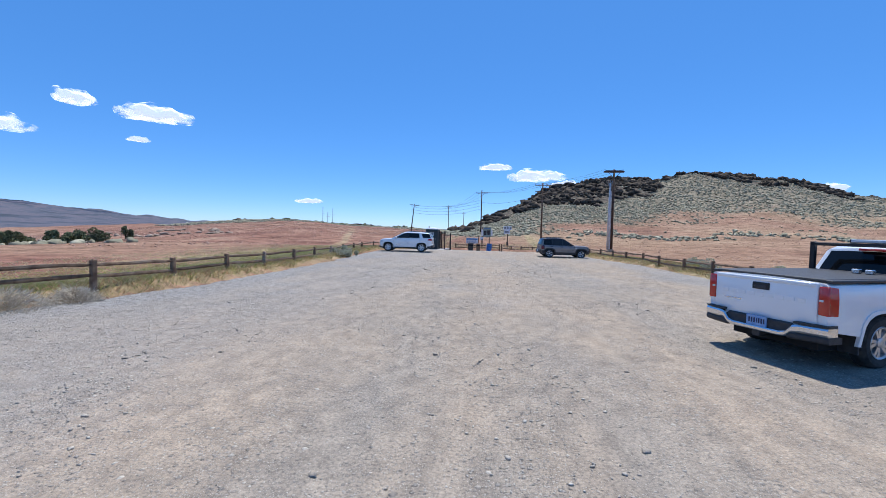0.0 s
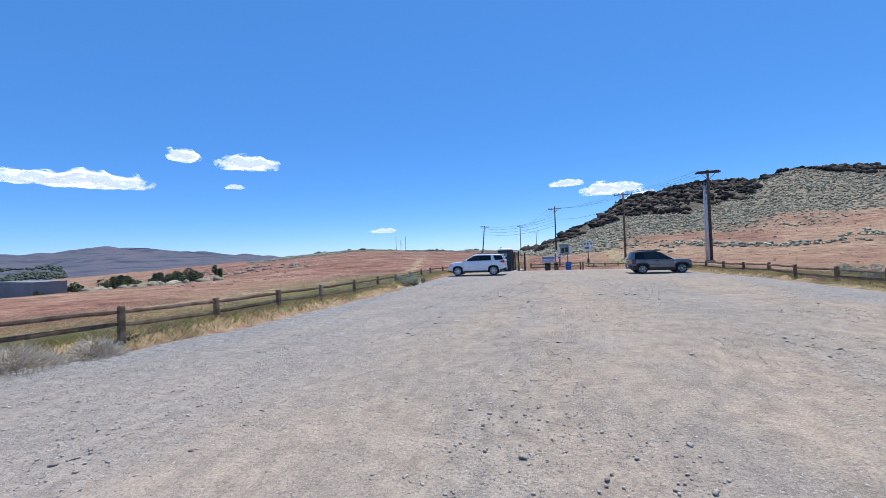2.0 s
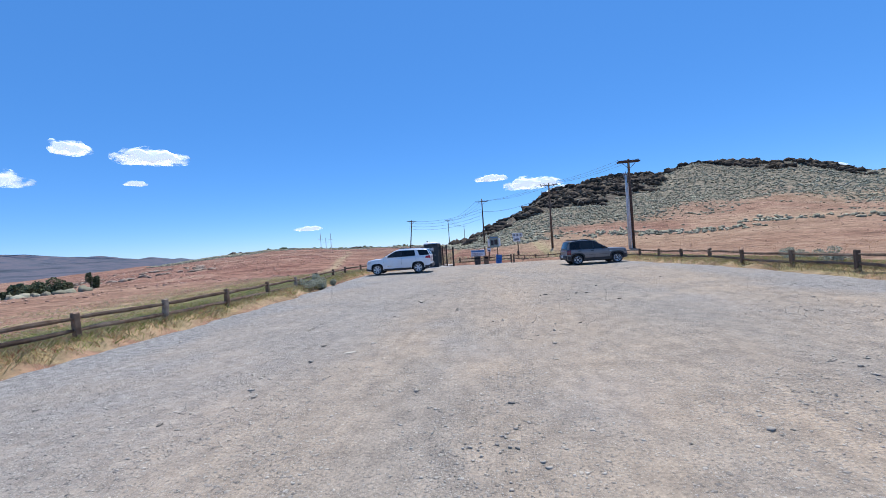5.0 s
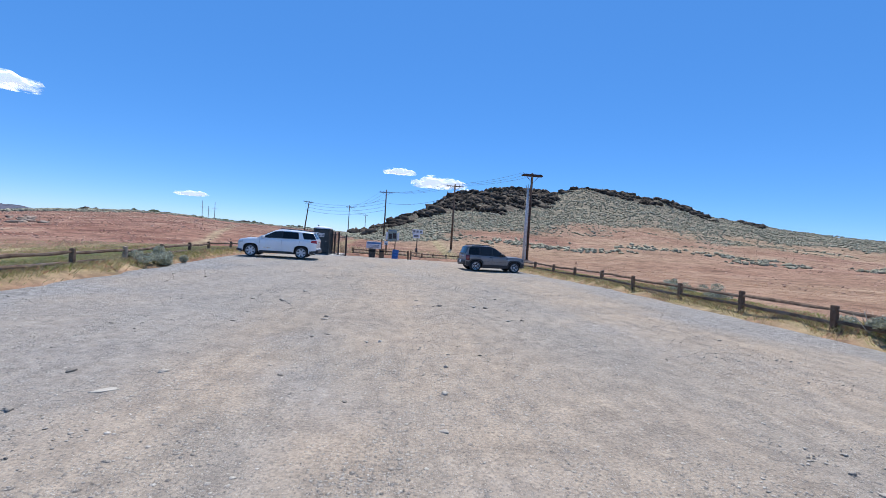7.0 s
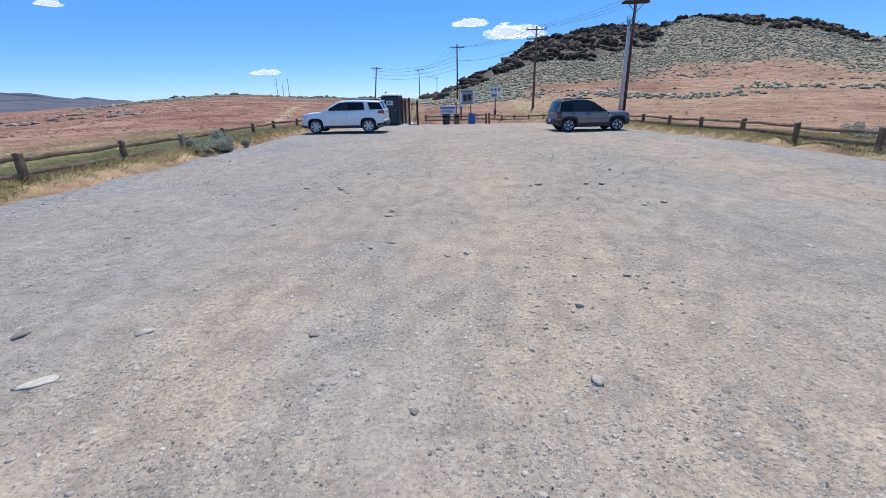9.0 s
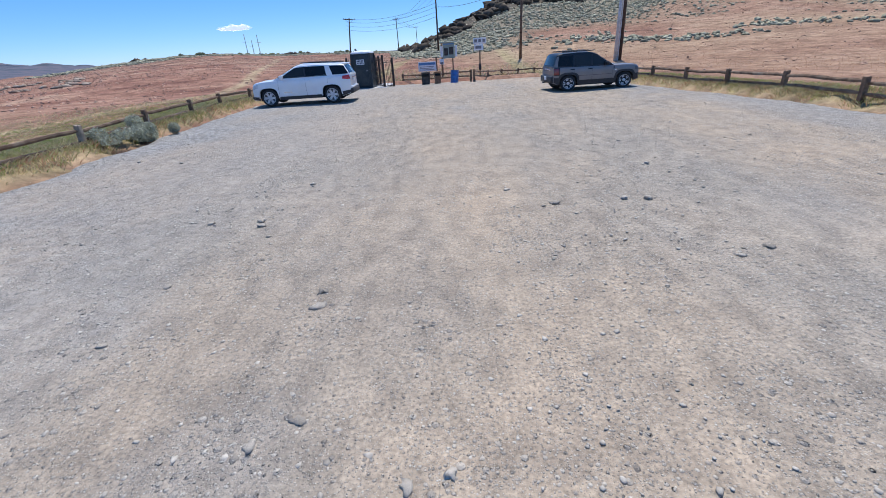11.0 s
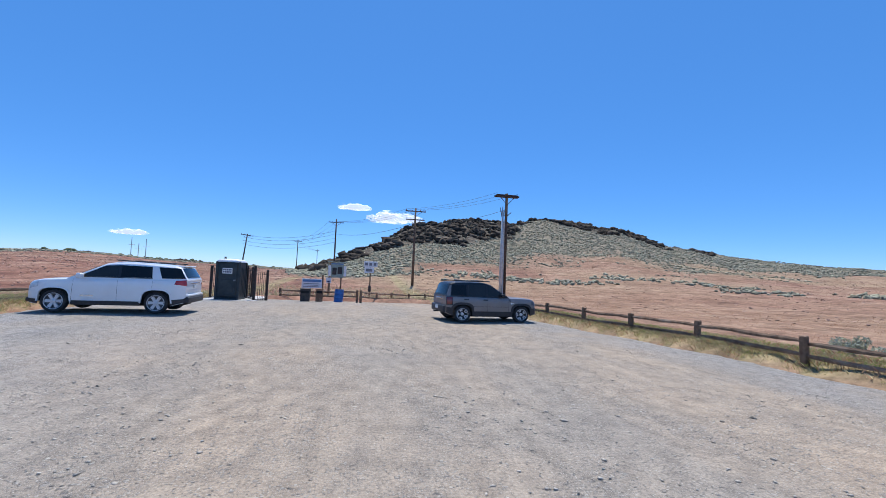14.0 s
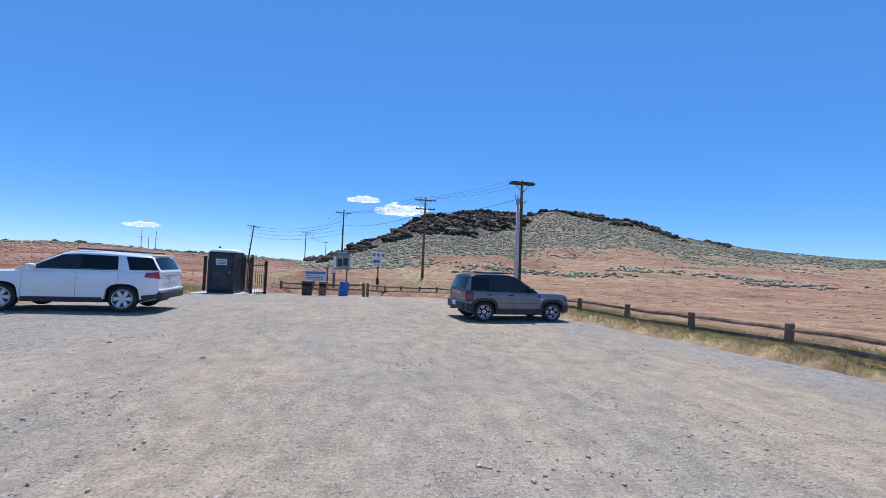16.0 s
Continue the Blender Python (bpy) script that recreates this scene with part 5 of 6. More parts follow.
def toilet():
    z = lot_z(0, 43.8)
    t = thing("portable_toilet", pose(-5.58, 43.82, z + 0.05, 0, 0, -3) @ Matrix.Diagonal((1, 1, 0.94, 1)), "dark green plastic portable toilet with a white roof", "portable toilet")
    part("skid", bm_box(-0.60, 0.60, -0.60, 0.60, -0.02, 0.10, bevel=0.02), M_TOILET, t)
    part("cabin", bm_box(-0.56, 0.56, -0.56, 0.56, 0.10, 2.05, bevel=0.05, segments=2), M_TOILET, t)
    for s in (-1, 1):
        for q in (-1, 1):
            part("corner_post", bm_box(s * 0.55 - 0.05, s * 0.55 + 0.05, q * 0.55 - 0.05, q * 0.55 + 0.05, 0.08, 2.07, bevel=0.015), M_TOILET, t)
        for k in range(4):
            part("wall_rib", bm_box(s * 0.565 - 0.012, s * 0.565 + 0.012, -0.36 + 0.24 * k - 0.04, -0.36 + 0.24 * k + 0.04, 0.25, 1.75, bevel=0.006), M_TOILET, t)
    d = part("door", bm_box(-0.44, 0.44, -0.595, -0.555, 0.16, 1.96, bevel=0.015), M_TOILET, t)
    part("door_panel", bm_box(-0.34, 0.34, -0.612, -0.592, 0.28, 1.10, bevel=0.012), M_TOILET, d)
    part("latch", bm_box(0.30, 0.40, -0.63, -0.59, 1.02, 1.10, bevel=0.008), M_INSUL, d)
    sg = part("sign", bm_box(-0.26, 0.22, -0.622, -0.603, 1.42, 1.72, bevel=0.004), M_SIGN, t, "white sign with dark markings")
    for k in range(2):
        for q in range(5):
            part("sign_mark", bm_box(-0.22 + 0.085 * q, -0.16 + 0.085 * q, -0.626, -0.621, 1.47 + 0.12 * k, 1.555 + 0.12 * k), M_INK, sg)
    bm = bmesh.new()
    rings = []
    for k, (w, h) in enumerate(((0.62, 2.05), (0.62, 2.11), (0.52, 2.19), (0.30, 2.24), (0.05, 2.25))):
        rings.append([bm.verts.new((w * math.copysign(abs(math.cos(a)) ** 0.35, math.cos(a)), w * math.copysign(abs(math.sin(a)) ** 0.35, math.sin(a)), h)) for a in np.linspace(0, 2 * math.pi, 24, endpoint=False)])
    for a, b in zip(rings, rings[1:]):
        for k in range(24):
            bm.faces.new((a[k], a[(k + 1) % 24], b[(k + 1) % 24], b[k]))
    bm.faces.new(rings[-1])
    bmesh.ops.recalc_face_normals(bm, faces=bm.faces)
    part("roof", bm, M_ROOF_WHITE, t, "white translucent moulded roof", True)
    part("vent_pipe", bm_rod((-0.46, 0.3, 1.9), (-0.46, 0.3, 2.36), 0.055, n=10), M_TOILET, t, smooth=True)
    pad = tagged(part("concrete_pad", bm_box(-6.9, -4.2, 43.0, 47.6, z - 0.06, z + 0.05, bevel=0.02), M_CONCRETE), "pale concrete pad under the toilet and gate", "pad")


def steel_panel(a, b, height, z, posts=(True, True)):
    a, b = Vector((*a, z)), Vector((*b, z))
    f = thing("steel_fence_panel", Matrix.Identity(4), "dark rusty steel bar fence panel on square posts", "fence", "steel fence panels")
    d = (b - a).normalized()
    ln = (b - a).length
    up = Vector((0, 0, 1))
    for p, ok in ((a, posts[0]), (b, posts[1])):
        if ok:
            part("post", bm_box(p.x - 0.06, p.x + 0.06, p.y - 0.06, p.y + 0.06, z - 0.1, z + height + 0.12, bevel=0.008), M_STEEL, f)
    for h in (0.14, height - 0.12):
        part("rail", bm_rod(a + up * h, b + up * h, 0.022, n=4), M_STEEL, f)
    n = max(3, int(ln / 0.13))
    for k in range(1, n):
        p = a + d * (ln * k / n)
        part("bar", bm_rod(p + up * 0.06, p + up * height, 0.012, n=5), M_STEEL, f)


toilet()
ZE = lot_z(0, 44.5)
steel_panel((-6.76, 44.5), (-5.0, 45.9), 1.68, ZE)
steel_panel((-4.36, 43.6), (-5.05, 44.9), 1.75, ZE)
steel_panel((-4.3, 43.7), (-3.9, 44.45), 1.6, ZE - 0.04, (False, True))


def square_bin(px, py, w, h, body, label, lean=0):
    b = thing("litter_bin", pose(px, py, lot_z(px, py), 0, 0, lean), label, "litter bin", "litter bins")
    bm = bm_box(-w / 2, w / 2, -w / 2, w / 2, 0.0, h, bevel=0.015)
    for v in bm.verts:
        v.co.x *= 0.9 + 0.1 * v.co.z / h
        v.co.y *= 0.9 + 0.1 * v.co.z / h
    part("body", bm, body, b)
    part("rim", bm_box(-w / 2 - 0.015, w / 2 + 0.015, -w / 2 - 0.015, w / 2 + 0.015, h, h + 0.05, bevel=0.012), body, b)
    part("flap", bm_box(-w / 2 + 0.05, w / 2 - 0.05, -w / 2 - 0.012, -w / 2 + 0.01, h * 0.70, h * 0.90, bevel=0.005), M_WELL, b)
    return b


def drum_bin(px, py):
    b = thing("litter_bin", pose(px, py, lot_z(px, py), 0, 4, 0), "blue ribbed steel drum used as a litter bin", "litter bin", "litter bins")
    prof = [(0.001, 0.0), (0.25, 0.0), (0.262, 0.02), (0.25, 0.04), (0.25, 0.24), (0.265, 0.26), (0.25, 0.28), (0.25, 0.48), (0.265, 0.50), (0.25, 0.52), (0.25, 0.72), (0.265, 0.74), (0.24, 0.74), (0.235, 0.2)]
    bm = lathe([(r, h) for r, h in prof], 28)
    for v in bm.verts:
        v.co = Vector((v.co.x, v.co.z, v.co.y))
    bmesh.ops.recalc_face_normals(bm, faces=bm.faces)
    sharp(part("drum", bm, M_BIN_BLUE, b), 50)
    part("bag", bm_rod((0, 0, 0.66), (0, 0, 0.73), 0.22, 0.235, n=18), M_WELL, b)


square_bin(-1.86, 44.5, 0.52, 0.68, M_BIN_DARK, "dark square metal litter bin by the fence")
square_bin(-1.13, 44.75, 0.42, 0.68, M_BIN_BROWN, "brown wooden litter bin by the fence", 6)
drum_bin(-0.07, 44.8)


def sign_on_posts(px, py, w, z0, z1, posts, label, face, strips=(), name="sign"):
    z = gz(px, py)
    s = thing(name, pose(px, py, z), label, "sign")
    p = part("panel", bm_box(-w / 2, w / 2, -0.03, 0.0, z0 - z, z1 - z, bevel=0.006), face, s)
    for x in posts:
        part("post", bm_box(x - 0.045, x + 0.045, 0.0, 0.09, -0.3, z1 - z + 0.04, bevel=0.008), M_WOOD, s)
    for x0, x1, a, b, m in strips:
        part("printed_strip", bm_box(x0, x1, -0.036, -0.028, a - z, b - z), m, p)
    return s


sign_on_posts(-2.1, 50.2, 1.35, 0.22, 0.86, (-0.1,), "white information sign with a blue heading", M_SIGN, [(-0.62, 0.62, 0.64, 0.80, M_SIGN_BLUE), (-0.55, 0.5, 0.50, 0.54, M_INSUL), (-0.55, 0.42, 0.40, 0.44, M_INSUL), (-0.55, 0.5, 0.30, 0.34, M_INSUL)])
tagged(part("marker_post", bm_box(-1.46, -1.34, 50.2, 50.32, -0.8, 1.15, bevel=0.012), M_WOOD), "weathered brown wooden marker post", "post")
k = sign_on_posts(-0.45, 50.4, 0.86, 1.0, 2.05, (-0.5, 0.28), "green notice board kiosk with white side boards", M_SIGN_GREEN, [(-0.40, 0.40, 1.93, 2.0, M_SIGN_BLUE), (-0.34, -0.05, 1.2, 1.7, M_BIN_DARK), (0.02, 0.33, 1.25, 1.75, M_BIN_DARK)], "notice_board")
for s in (-1, 1):
    part("side_board", bm_box(min(s * 0.45, s * 0.62), max(s * 0.45, s * 0.62), -0.05, -0.01, 1.1 - gz(-0.45, 50.4), 1.85 - gz(-0.45, 50.4), bevel=0.006), M_SIGN, k)
part("cap", bm_box(-0.66, 0.66, -0.12, 0.14, 2.06 - gz(-0.45, 50.4), 2.12 - gz(-0.45, 50.4), bevel=0.01), M_SIGN_GREEN, k)
sign_on_posts(-1.0, 50.3, 0.34, 0.62, 0.98, (0.0,), "small white regulation sign on a post", M_SIGN, [(-0.12, 0.12, 0.66, 0.76, M_INK)])
k = sign_on_posts(1.85, 50.3, 0.95, 1.85, 2.25, (0.0,), "pair of white regulation signs on one post", M_SIGN, [(-0.40, -0.2, 1.95, 2.15, M_INSUL), (-0.1, 0.1, 1.95, 2.15, M_INSUL), (0.2, 0.4, 1.95, 2.15, M_INSUL)])
zk = gz(1.85, 50.3)
part("lower_panel", bm_box(-0.42, 0.25, -0.034, -0.004, 1.42 - zk, 1.82 - zk, bevel=0.006), M_SIGN, k)
part("lower_mark", bm_box(-0.32, 0.12, -0.04, -0.033, 1.52 - zk, 1.72 - zk), M_INSUL, k)
part("bag_dispenser", bm_box(-0.11, 0.09, -0.14, 0.0, 0.10 - zk, 0.52 - zk, bevel=0.015), M_BIN_DARK, k)

# ---- the store in the valley, and the town behind it ----
M_STORE_WHITE = mat("store_white", (0.78, 0.78, 0.77), (0.84, 0.84, 0.83), 0.85, 0.5, 0.2, 20, stain=(0.58, 0.56, 0.54), stain_scale=0.2, stain_amount=0.4)
M_STORE_GREY = mat("store_grey", (0.17, 0.175, 0.18), (0.22, 0.225, 0.23), 0.85, 0.4, 0.2, 20, stain=(0.30, 0.30, 0.31), stain_scale=0.15, stain_amount=0.4)
M_STORE_ROOF = mat("store_roof", (0.78, 0.78, 0.77), (0.86, 0.86, 0.85), 0.8, 0.3)
M_GREEN_CANOPY = mat("green_canopy", (0.008, 0.035, 0.03), (0.016, 0.055, 0.045), 0.5, 2)
M_CANOPY_EDGE = mat("canopy_edge", (0.16, 0.36, 0.29), (0.22, 0.44, 0.36), 0.5, 2)
M_ROOF_BLUE = mat("house_roof", (0.30, 0.36, 0.38), (0.42, 0.46, 0.47), 0.7, 0.5, random_ob=0.2)


def place_store():
    """Walls as boxes between plan corners: A-C is the grey side, C-D the long white front."""
    A, C = Vector((-58.4, 36.96, 0)), Vector((-72.3, 40.3, 0))
    u = (C - A).normalized()
    w = Vector((-u.y, u.x, 0))
    if w.y > 0:
        w = -w
    st = thing("store_building", Matrix.Translation(C), "long low white and grey store building with a green canopy", "building")

    def slab(name, o, du, dw, z0, z1, m, parent, label=""):
        bm = bmesh.new()
        p = [o, o + u * du, o + u * du + w * dw, o + w * dw]
        lo = [bm.verts.new((q.x - C.x, q.y - C.y, z0)) for q in p]
        hi = [bm.verts.new((q.x - C.x, q.y - C.y, z1)) for q in p]
        bm.faces.new(lo)
        bm.faces.new(hi)
        for k in range(4):
            bm.faces.new((lo[k], lo[(k + 1) % 4], hi[(k + 1) % 4], hi[k]))
        bmesh.ops.recalc_face_normals(bm, faces=bm.faces)
        ob = part(name, bm, m, None, label)
        ob.parent = parent
        if parent is not st:
            ob.matrix_parent_inverse = Matrix.Identity(4)
        return ob

    slab("side_wall", A + Vector((0, 0, 0)), 14.2, -3.0, -8, 0.1, M_STORE_GREY, st, "plain grey block side wall")
    slab("lower_wall", C + u * 0.0, 45, 110, -9, -2.05, M_STORE_GREY, st)
    fr = slab("upper_wall", C - u * 0.5, 45, 110, -2.05, -0.1, M_STORE_WHITE, st, "white upper wall band")
    for k in range(8):                                   # low steps of the pitched roof
        slab("roof_course", C + u * (0.6 + k * 4), 44 - k * 4, 108, -0.1 + k * 0.14, 0.04 + k * 0.14, M_STORE_ROOF, st)
    slab("parapet", C - u * 0.6 + w * 37, 10, 42, -0.1, 1.4, M_STORE_WHITE, st)
    cn = slab("canopy", C - u * 2.2 + w * 11.8, 1.7, 9.2, -1.75, -0.95, M_GREEN_CANOPY, st, "dark green sloped canopy")
    slab("canopy_edge", C - u * 2.3 + w * 11.3, 1.8, 10.2, -2.05, -1.75, M_CANOPY_EDGE, st)
    for k in range(7):
        slab("sign_letter", C - u * 0.75 + w * (23.4 + k * 0.98), 0.2, 0.62, -1.35 + 0.1 * (k % 2), -0.5, M_GREEN_CANOPY, st)
    slab("sign_bar", C - u * 0.75 + w * 24.0, 0.2, 5.6, -1.62, -1.5, M_GREEN_CANOPY, st)
    for k in (6, 37, 55):
        slab("wall_lamp", C - u * 0.3 + w * k, 0.28, 0.35, -3.4, -2.9, M_PLASTIC, st)
    for k, (b, d) in enumerate(((12, 30), (22, 55), (9, 70))):
        slab("roof_unit", C + u * b + w * d, 3.5, 4.5, 0.5, 1.5, M_STORE_ROOF, st)


place_store()


def town_house(az, r, w, h, roof, m, name="house", label="pale low house in the far town"):
    px, py = CX + r * math.sin(radians(az)), CY + r * math.cos(radians(az))
    z = gz(px, py)
    hs = thing(name, pose(px, py, z, 0, 0, az * -1 + 12), label, "house", "town houses")
    part("wall", bm_box(-w / 2, w / 2, -w * 0.35, w * 0.35, -2, h), M_STORE_WHITE, hs)
    bm = bmesh.new()
    v = [bm.verts.new(p) for p in ((-w * 0.54, -w * 0.4, h), (w * 0.54, -w * 0.4, h), (w * 0.54, w * 0.4, h), (-w * 0.54, w * 0.4, h), (-w * 0.2, 0, h + roof), (w * 0.2, 0, h + roof))]
    for f in ((0, 1, 5, 4), (2, 3, 4, 5), (1, 2, 5), (3, 0, 4), (3, 2, 1, 0)):
        bm.faces.new([v[i] for i in f])
    bmesh.ops.recalc_face_normals(bm, faces=bm.faces)
    part("roof", bm, m, hs)
    for k in range(3):
        part("window", bm_box(-w * 0.3 + k * w * 0.3 - w * 0.05, -w * 0.3 + k * w * 0.3 + w * 0.05, -w * 0.36, -w * 0.345, h * 0.3, h * 0.7), M_GLASS, hs)


g = random.Random(4)
for k in range(30):
    town_house(g.uniform(-97, -70), g.uniform(750, 1250), g.uniform(12, 22), g.uniform(4, 6), g.uniform(2, 4), M_ROOF_BLUE)
for az, r in ((-84.0, 250), (-80.5, 255)):
    town_house(az, r, 11, 9.0, 2.6, M_ROOF_BLUE, label="store wing with a pale blue hipped roof")
tw = thing("tower_block", pose(CX + 300 * math.sin(radians(-74.5)), CY + 300 * math.cos(radians(-74.5)), -12, 0, 0, 70), "pale stepped tower rising behind the store", "building")
part("shaft", bm_box(-6, 6, -6, 6, 0, 18, bevel=0.3), M_STORE_WHITE, tw)
part("ledge", bm_box(-7, 7, -7, 7, 15, 16, bevel=0.2), M_STORE_GREY, tw)
part("crown", bm_box(-6.5, 6.5, -6.5, 6.5, 18.05, 20.5, bevel=0.2), M_STORE_WHITE, tw)

x, y = where(lambda x, y: smooth01(wave(x, y, 0.02, 3.0) * 0.8 + wave(x, y, 0.06, 5.0) * 0.5 + 0.35), 12000, -105, -60, 500, 1300, 31)
size = rng.uniform(1.5, 3.2, len(x))
scatter("town_trees", [blob(s + 40, 0.4) for s in range(6)], np.stack([x, y, ground_z(x, y) + size * 0.5], -1), size, 0.8, M_TOWN_TREE, "dull green trees spread through the far town", "trees")


# ---- shrubs ----
def leaf_cloud(count, rx, ry, rz, leaf, seed, lumps=9, lift=0.0):
    """Many small leaves gathered in uneven lumps."""
    g = np.random.default_rng(seed)
    c = g.normal(0, 0.45, (lumps, 3))
    c[:, 2] = np.abs(c[:, 2]) * 0.9 + 0.2
    pick = g.integers(0, lumps, count)
    d = g.normal(0, 1, (count, 3))
    d /= np.linalg.norm(d, axis=1)[:, None]
    p = c[pick] + d * (g.uniform(0.6, 1.0, count) * g.uniform(0.25, 0.5, lumps)[pick])[:, None]
    p = p * (rx, ry, rz)
    p[:, 2] = np.maximum(p[:, 2], 0.02) + lift
    a = g.normal(0, 1, (count, 3))
    a /= np.linalg.norm(a, axis=1)[:, None]
    b = np.cross(a, g.normal(0, 1, (count, 3)))
    b /= np.linalg.norm(b, axis=1)[:, None]
    s = leaf * g.uniform(0.6, 1.5, count)[:, None]
    v = np.stack([p - a * s, p + b * s * 0.45, p + a * s, p - b * s * 0.45], 1).reshape(-1, 3)
    return v, np.arange(count * 4).reshape(-1, 4)


def shrub(px, py, w, d, h, seed, leaf_mat, label, count=2600, leaf=0.03, base=None, category="shrub", group="", twigs=14, leaf_twig=M_TWIG):
    z = gz(px, py) if base is None else base
    s = thing("shrub", pose(px, py, z, 0, 0, seed * 37 % 360), label, category, group)
    g = random.Random(seed)
    bm = bmesh.new()
    for k in range(twigs):
        a = g.uniform(0, 6.283)
        r = g.uniform(0.2, 0.85)
        rod(bm, (0.05 * math.cos(a), 0.05 * math.sin(a), -0.05), (r * w * 0.5 * math.cos(a), r * d * 0.5 * math.sin(a), h * g.uniform(0.45, 0.95)), 0.012, 0.003, n=4)
    part("stems", bm, leaf_twig, s)
    v, f = leaf_cloud(count, w * 0.55, d * 0.55, h * 0.72, leaf, seed)
    obj("foliage", arrays_mesh("foliage", v, f), leaf_mat, s)
    return s


def dry_bush(px, py, w, h, seed, label):
    """A leafless tangle of pale twigs."""
    s = thing("dry_bush", pose(px, py, gz(px, py)), label, "shrub")
    g = random.Random(seed)
    for q in range(1):
        bm = bmesh.new()
        for k in range(1700):
            a, b = g.uniform(0, 6.283), g.uniform(0.05, 1.0)
            p = Vector((w * 0.46 * b * math.cos(a), w * 0.40 * b * math.sin(a), h * g.uniform(0.0, 0.8) * (1.1 - b * b)))
            d = Vector((math.cos(a) + g.uniform(-0.8, 0.8), math.sin(a) + g.uniform(-0.8, 0.8), g.uniform(0.1, 1.3))).normalized() * g.uniform(0.07, 0.18)
            rod(bm, p, p + d, 0.0045, 0.002, n=3)
        tagged(part("twig_tangle", bm, M_TWIG, s), kind="stuff")


shrub(-8.25, 27.05, 1.12, 0.95, 0.72, 3, M_SAGE_NEAR, "grey-green sagebrush at the gravel's edge", 13000, 0.019)
shrub(-8.35, 25.95, 0.95, 0.8, 0.42, 5, M_SAGE_NEAR, "small sagebrush leaning on a fence", 2200, 0.028)
shrub(10.25, 18.55, 1.2, 1.0, 0.55, 6, M_SAGE_NEAR, "grey-green sagebrush under the fence", 3000, 0.03)
shrub(10.6, 23.4, 0.9, 0.8, 0.45, 7, M_SAGE_NEAR, "sagebrush behind the fence", 2000, 0.028)
shrub(10.9, 25.6, 0.8, 0.8, 0.4, 8, M_SAGE_NEAR, "sagebrush behind the fence", 1800, 0.028)
shrub(11.4, 26.9, 0.8, 0.8, 0.4, 9, M_SAGE_NEAR, "sagebrush behind the fence", 1800, 0.028)
dry_bush(-8.7, 9.5, 1.7, 0.5, 2, "pale leafless tangled bush beside the fence")
dry_bush(-8.3, 10.5, 1.2, 0.42, 3, "pale leafless tangled bush beside the fence")
# junipers in the hollow
for k, (jx, jy, jw, jh) in enumerate(((-68, 60, 2.6, 2.7), (-61, 47.5, 3.6, 2.2), (-57.5, 46, 3.0, 2.6), (-54.5, 45.5, 3.2, 2.0), (-66, 45.5, 3.0, 2.2), (-70, 43.5, 2.4, 2.4), (-75, 47, 2.6, 1.8), (-62, 41, 1.6, 1.3), (-70.5, 37.3, 1.4, 1.5), (-58, 37.4, 1.2, 1.4), (-50, 50, 3.0, 2.0), (-53, 50.5, 3.4, 2.3), (-52, 48, 2.2, 1.6), (-47, 51.5, 1.8, 2.4), (-56, 49.5, 2.6, 1.7))):
    shrub(jx, jy, jw * 0.8, jw * 0.72, jh * 0.8, 20 + k, M_GREEN_BUSH, "dark green juniper bush in the dry field", 2200, 0.12, category="bush", group="field bushes", twigs=8)
# rocks in the hollow
M_HOLLOW = mat("hollow_rock", (0.20, 0.15, 0.11), (0.36, 0.28, 0.21), 0.95, 2.0, 0.5, 8.0, island=0.4)
x, y = where(lambda x, y: smooth01((wave(x, y, 0.2, 3.0) + 0.1) / 0.3), 260, -64, -43, 62, 105, 44)
size = rng.uniform(0.2, 0.6, len(x))
scatter("hollow_rocks", [blob(s + 60, 0.4, 2) for s in range(5)], np.stack([x, y, ground_z(x, y) + size * 0.15], -1), size, 0.45, M_HOLLOW, "tan rocks along a dry hollow", "rocks")
# a sage row in the wash on the open side
x, y = where(lambda x, y: np.exp(-((polar(x, y)[0] - 66 - 0.25 * (polar(x, y)[1] - 20)) / 7.0) ** 2) * smooth01(wave(x, y, 0.21, 5.0) / 0.5 + 0.25), 5200, 12, 68, 50, 95, 45)
size = rng.uniform(0.1, 0.42, len(x))
scatter("wash_sagebrush", [blob(s, 0.42, 2) for s in range(6)], np.stack([x, y, ground_z(x, y) + size * 0.2], -1), size, 0.65, M_SAGE, "grey-green sagebrush row along a dry wash", "sagebrush")

x, y = where(lambda x, y: 0.5 + 0.5 * wave(x, y, 0.3, 3.0), 130, -98, -62, 40, 68, 47)
size = rng.uniform(0.25, 0.6, len(x))
scatter("field_sagebrush", [blob(s, 0.32, 2) for s in range(6)], np.stack([x, y, ground_z(x, y) + size * 0.2], -1), size, 0.65, M_SAGE, "grey sagebrush dotted over the dry field", "sagebrush")

# ---- grass ----
for side in (-1, 1):
    x, y = verge_points(side, 60000, 50 + side, -0.1, 1.9 if side < 0 else 1.3)
    blades("verge_grass", x, y, ground_z(x, y), 0.13 if side < 0 else 0.10, 0.0035, M_DRY, "dry yellow grass along the gravel's edge", 0.5)
    x, y = verge_points(side, 24000, 55 + side, 0.0, 1.5)
    blades("verge_grass", x, y, ground_z(x, y), 0.12, 0.0035, M_REDGRASS, "reddish-brown dry weeds along the gravel's edge", 0.5)
    x, y = verge_points(side, 70000, 60 + side, 0.0, 2.2)
    blades("verge_grass", x, y, ground_z(x, y), 0.12 if side < 0 else 0.10, 0.0035, M_GRASS, "patchy green grass under the fence", 0.5)
x, y = verge_points(-1, 100000, 71, 1.0, 7.0, 2.0, 50.0)
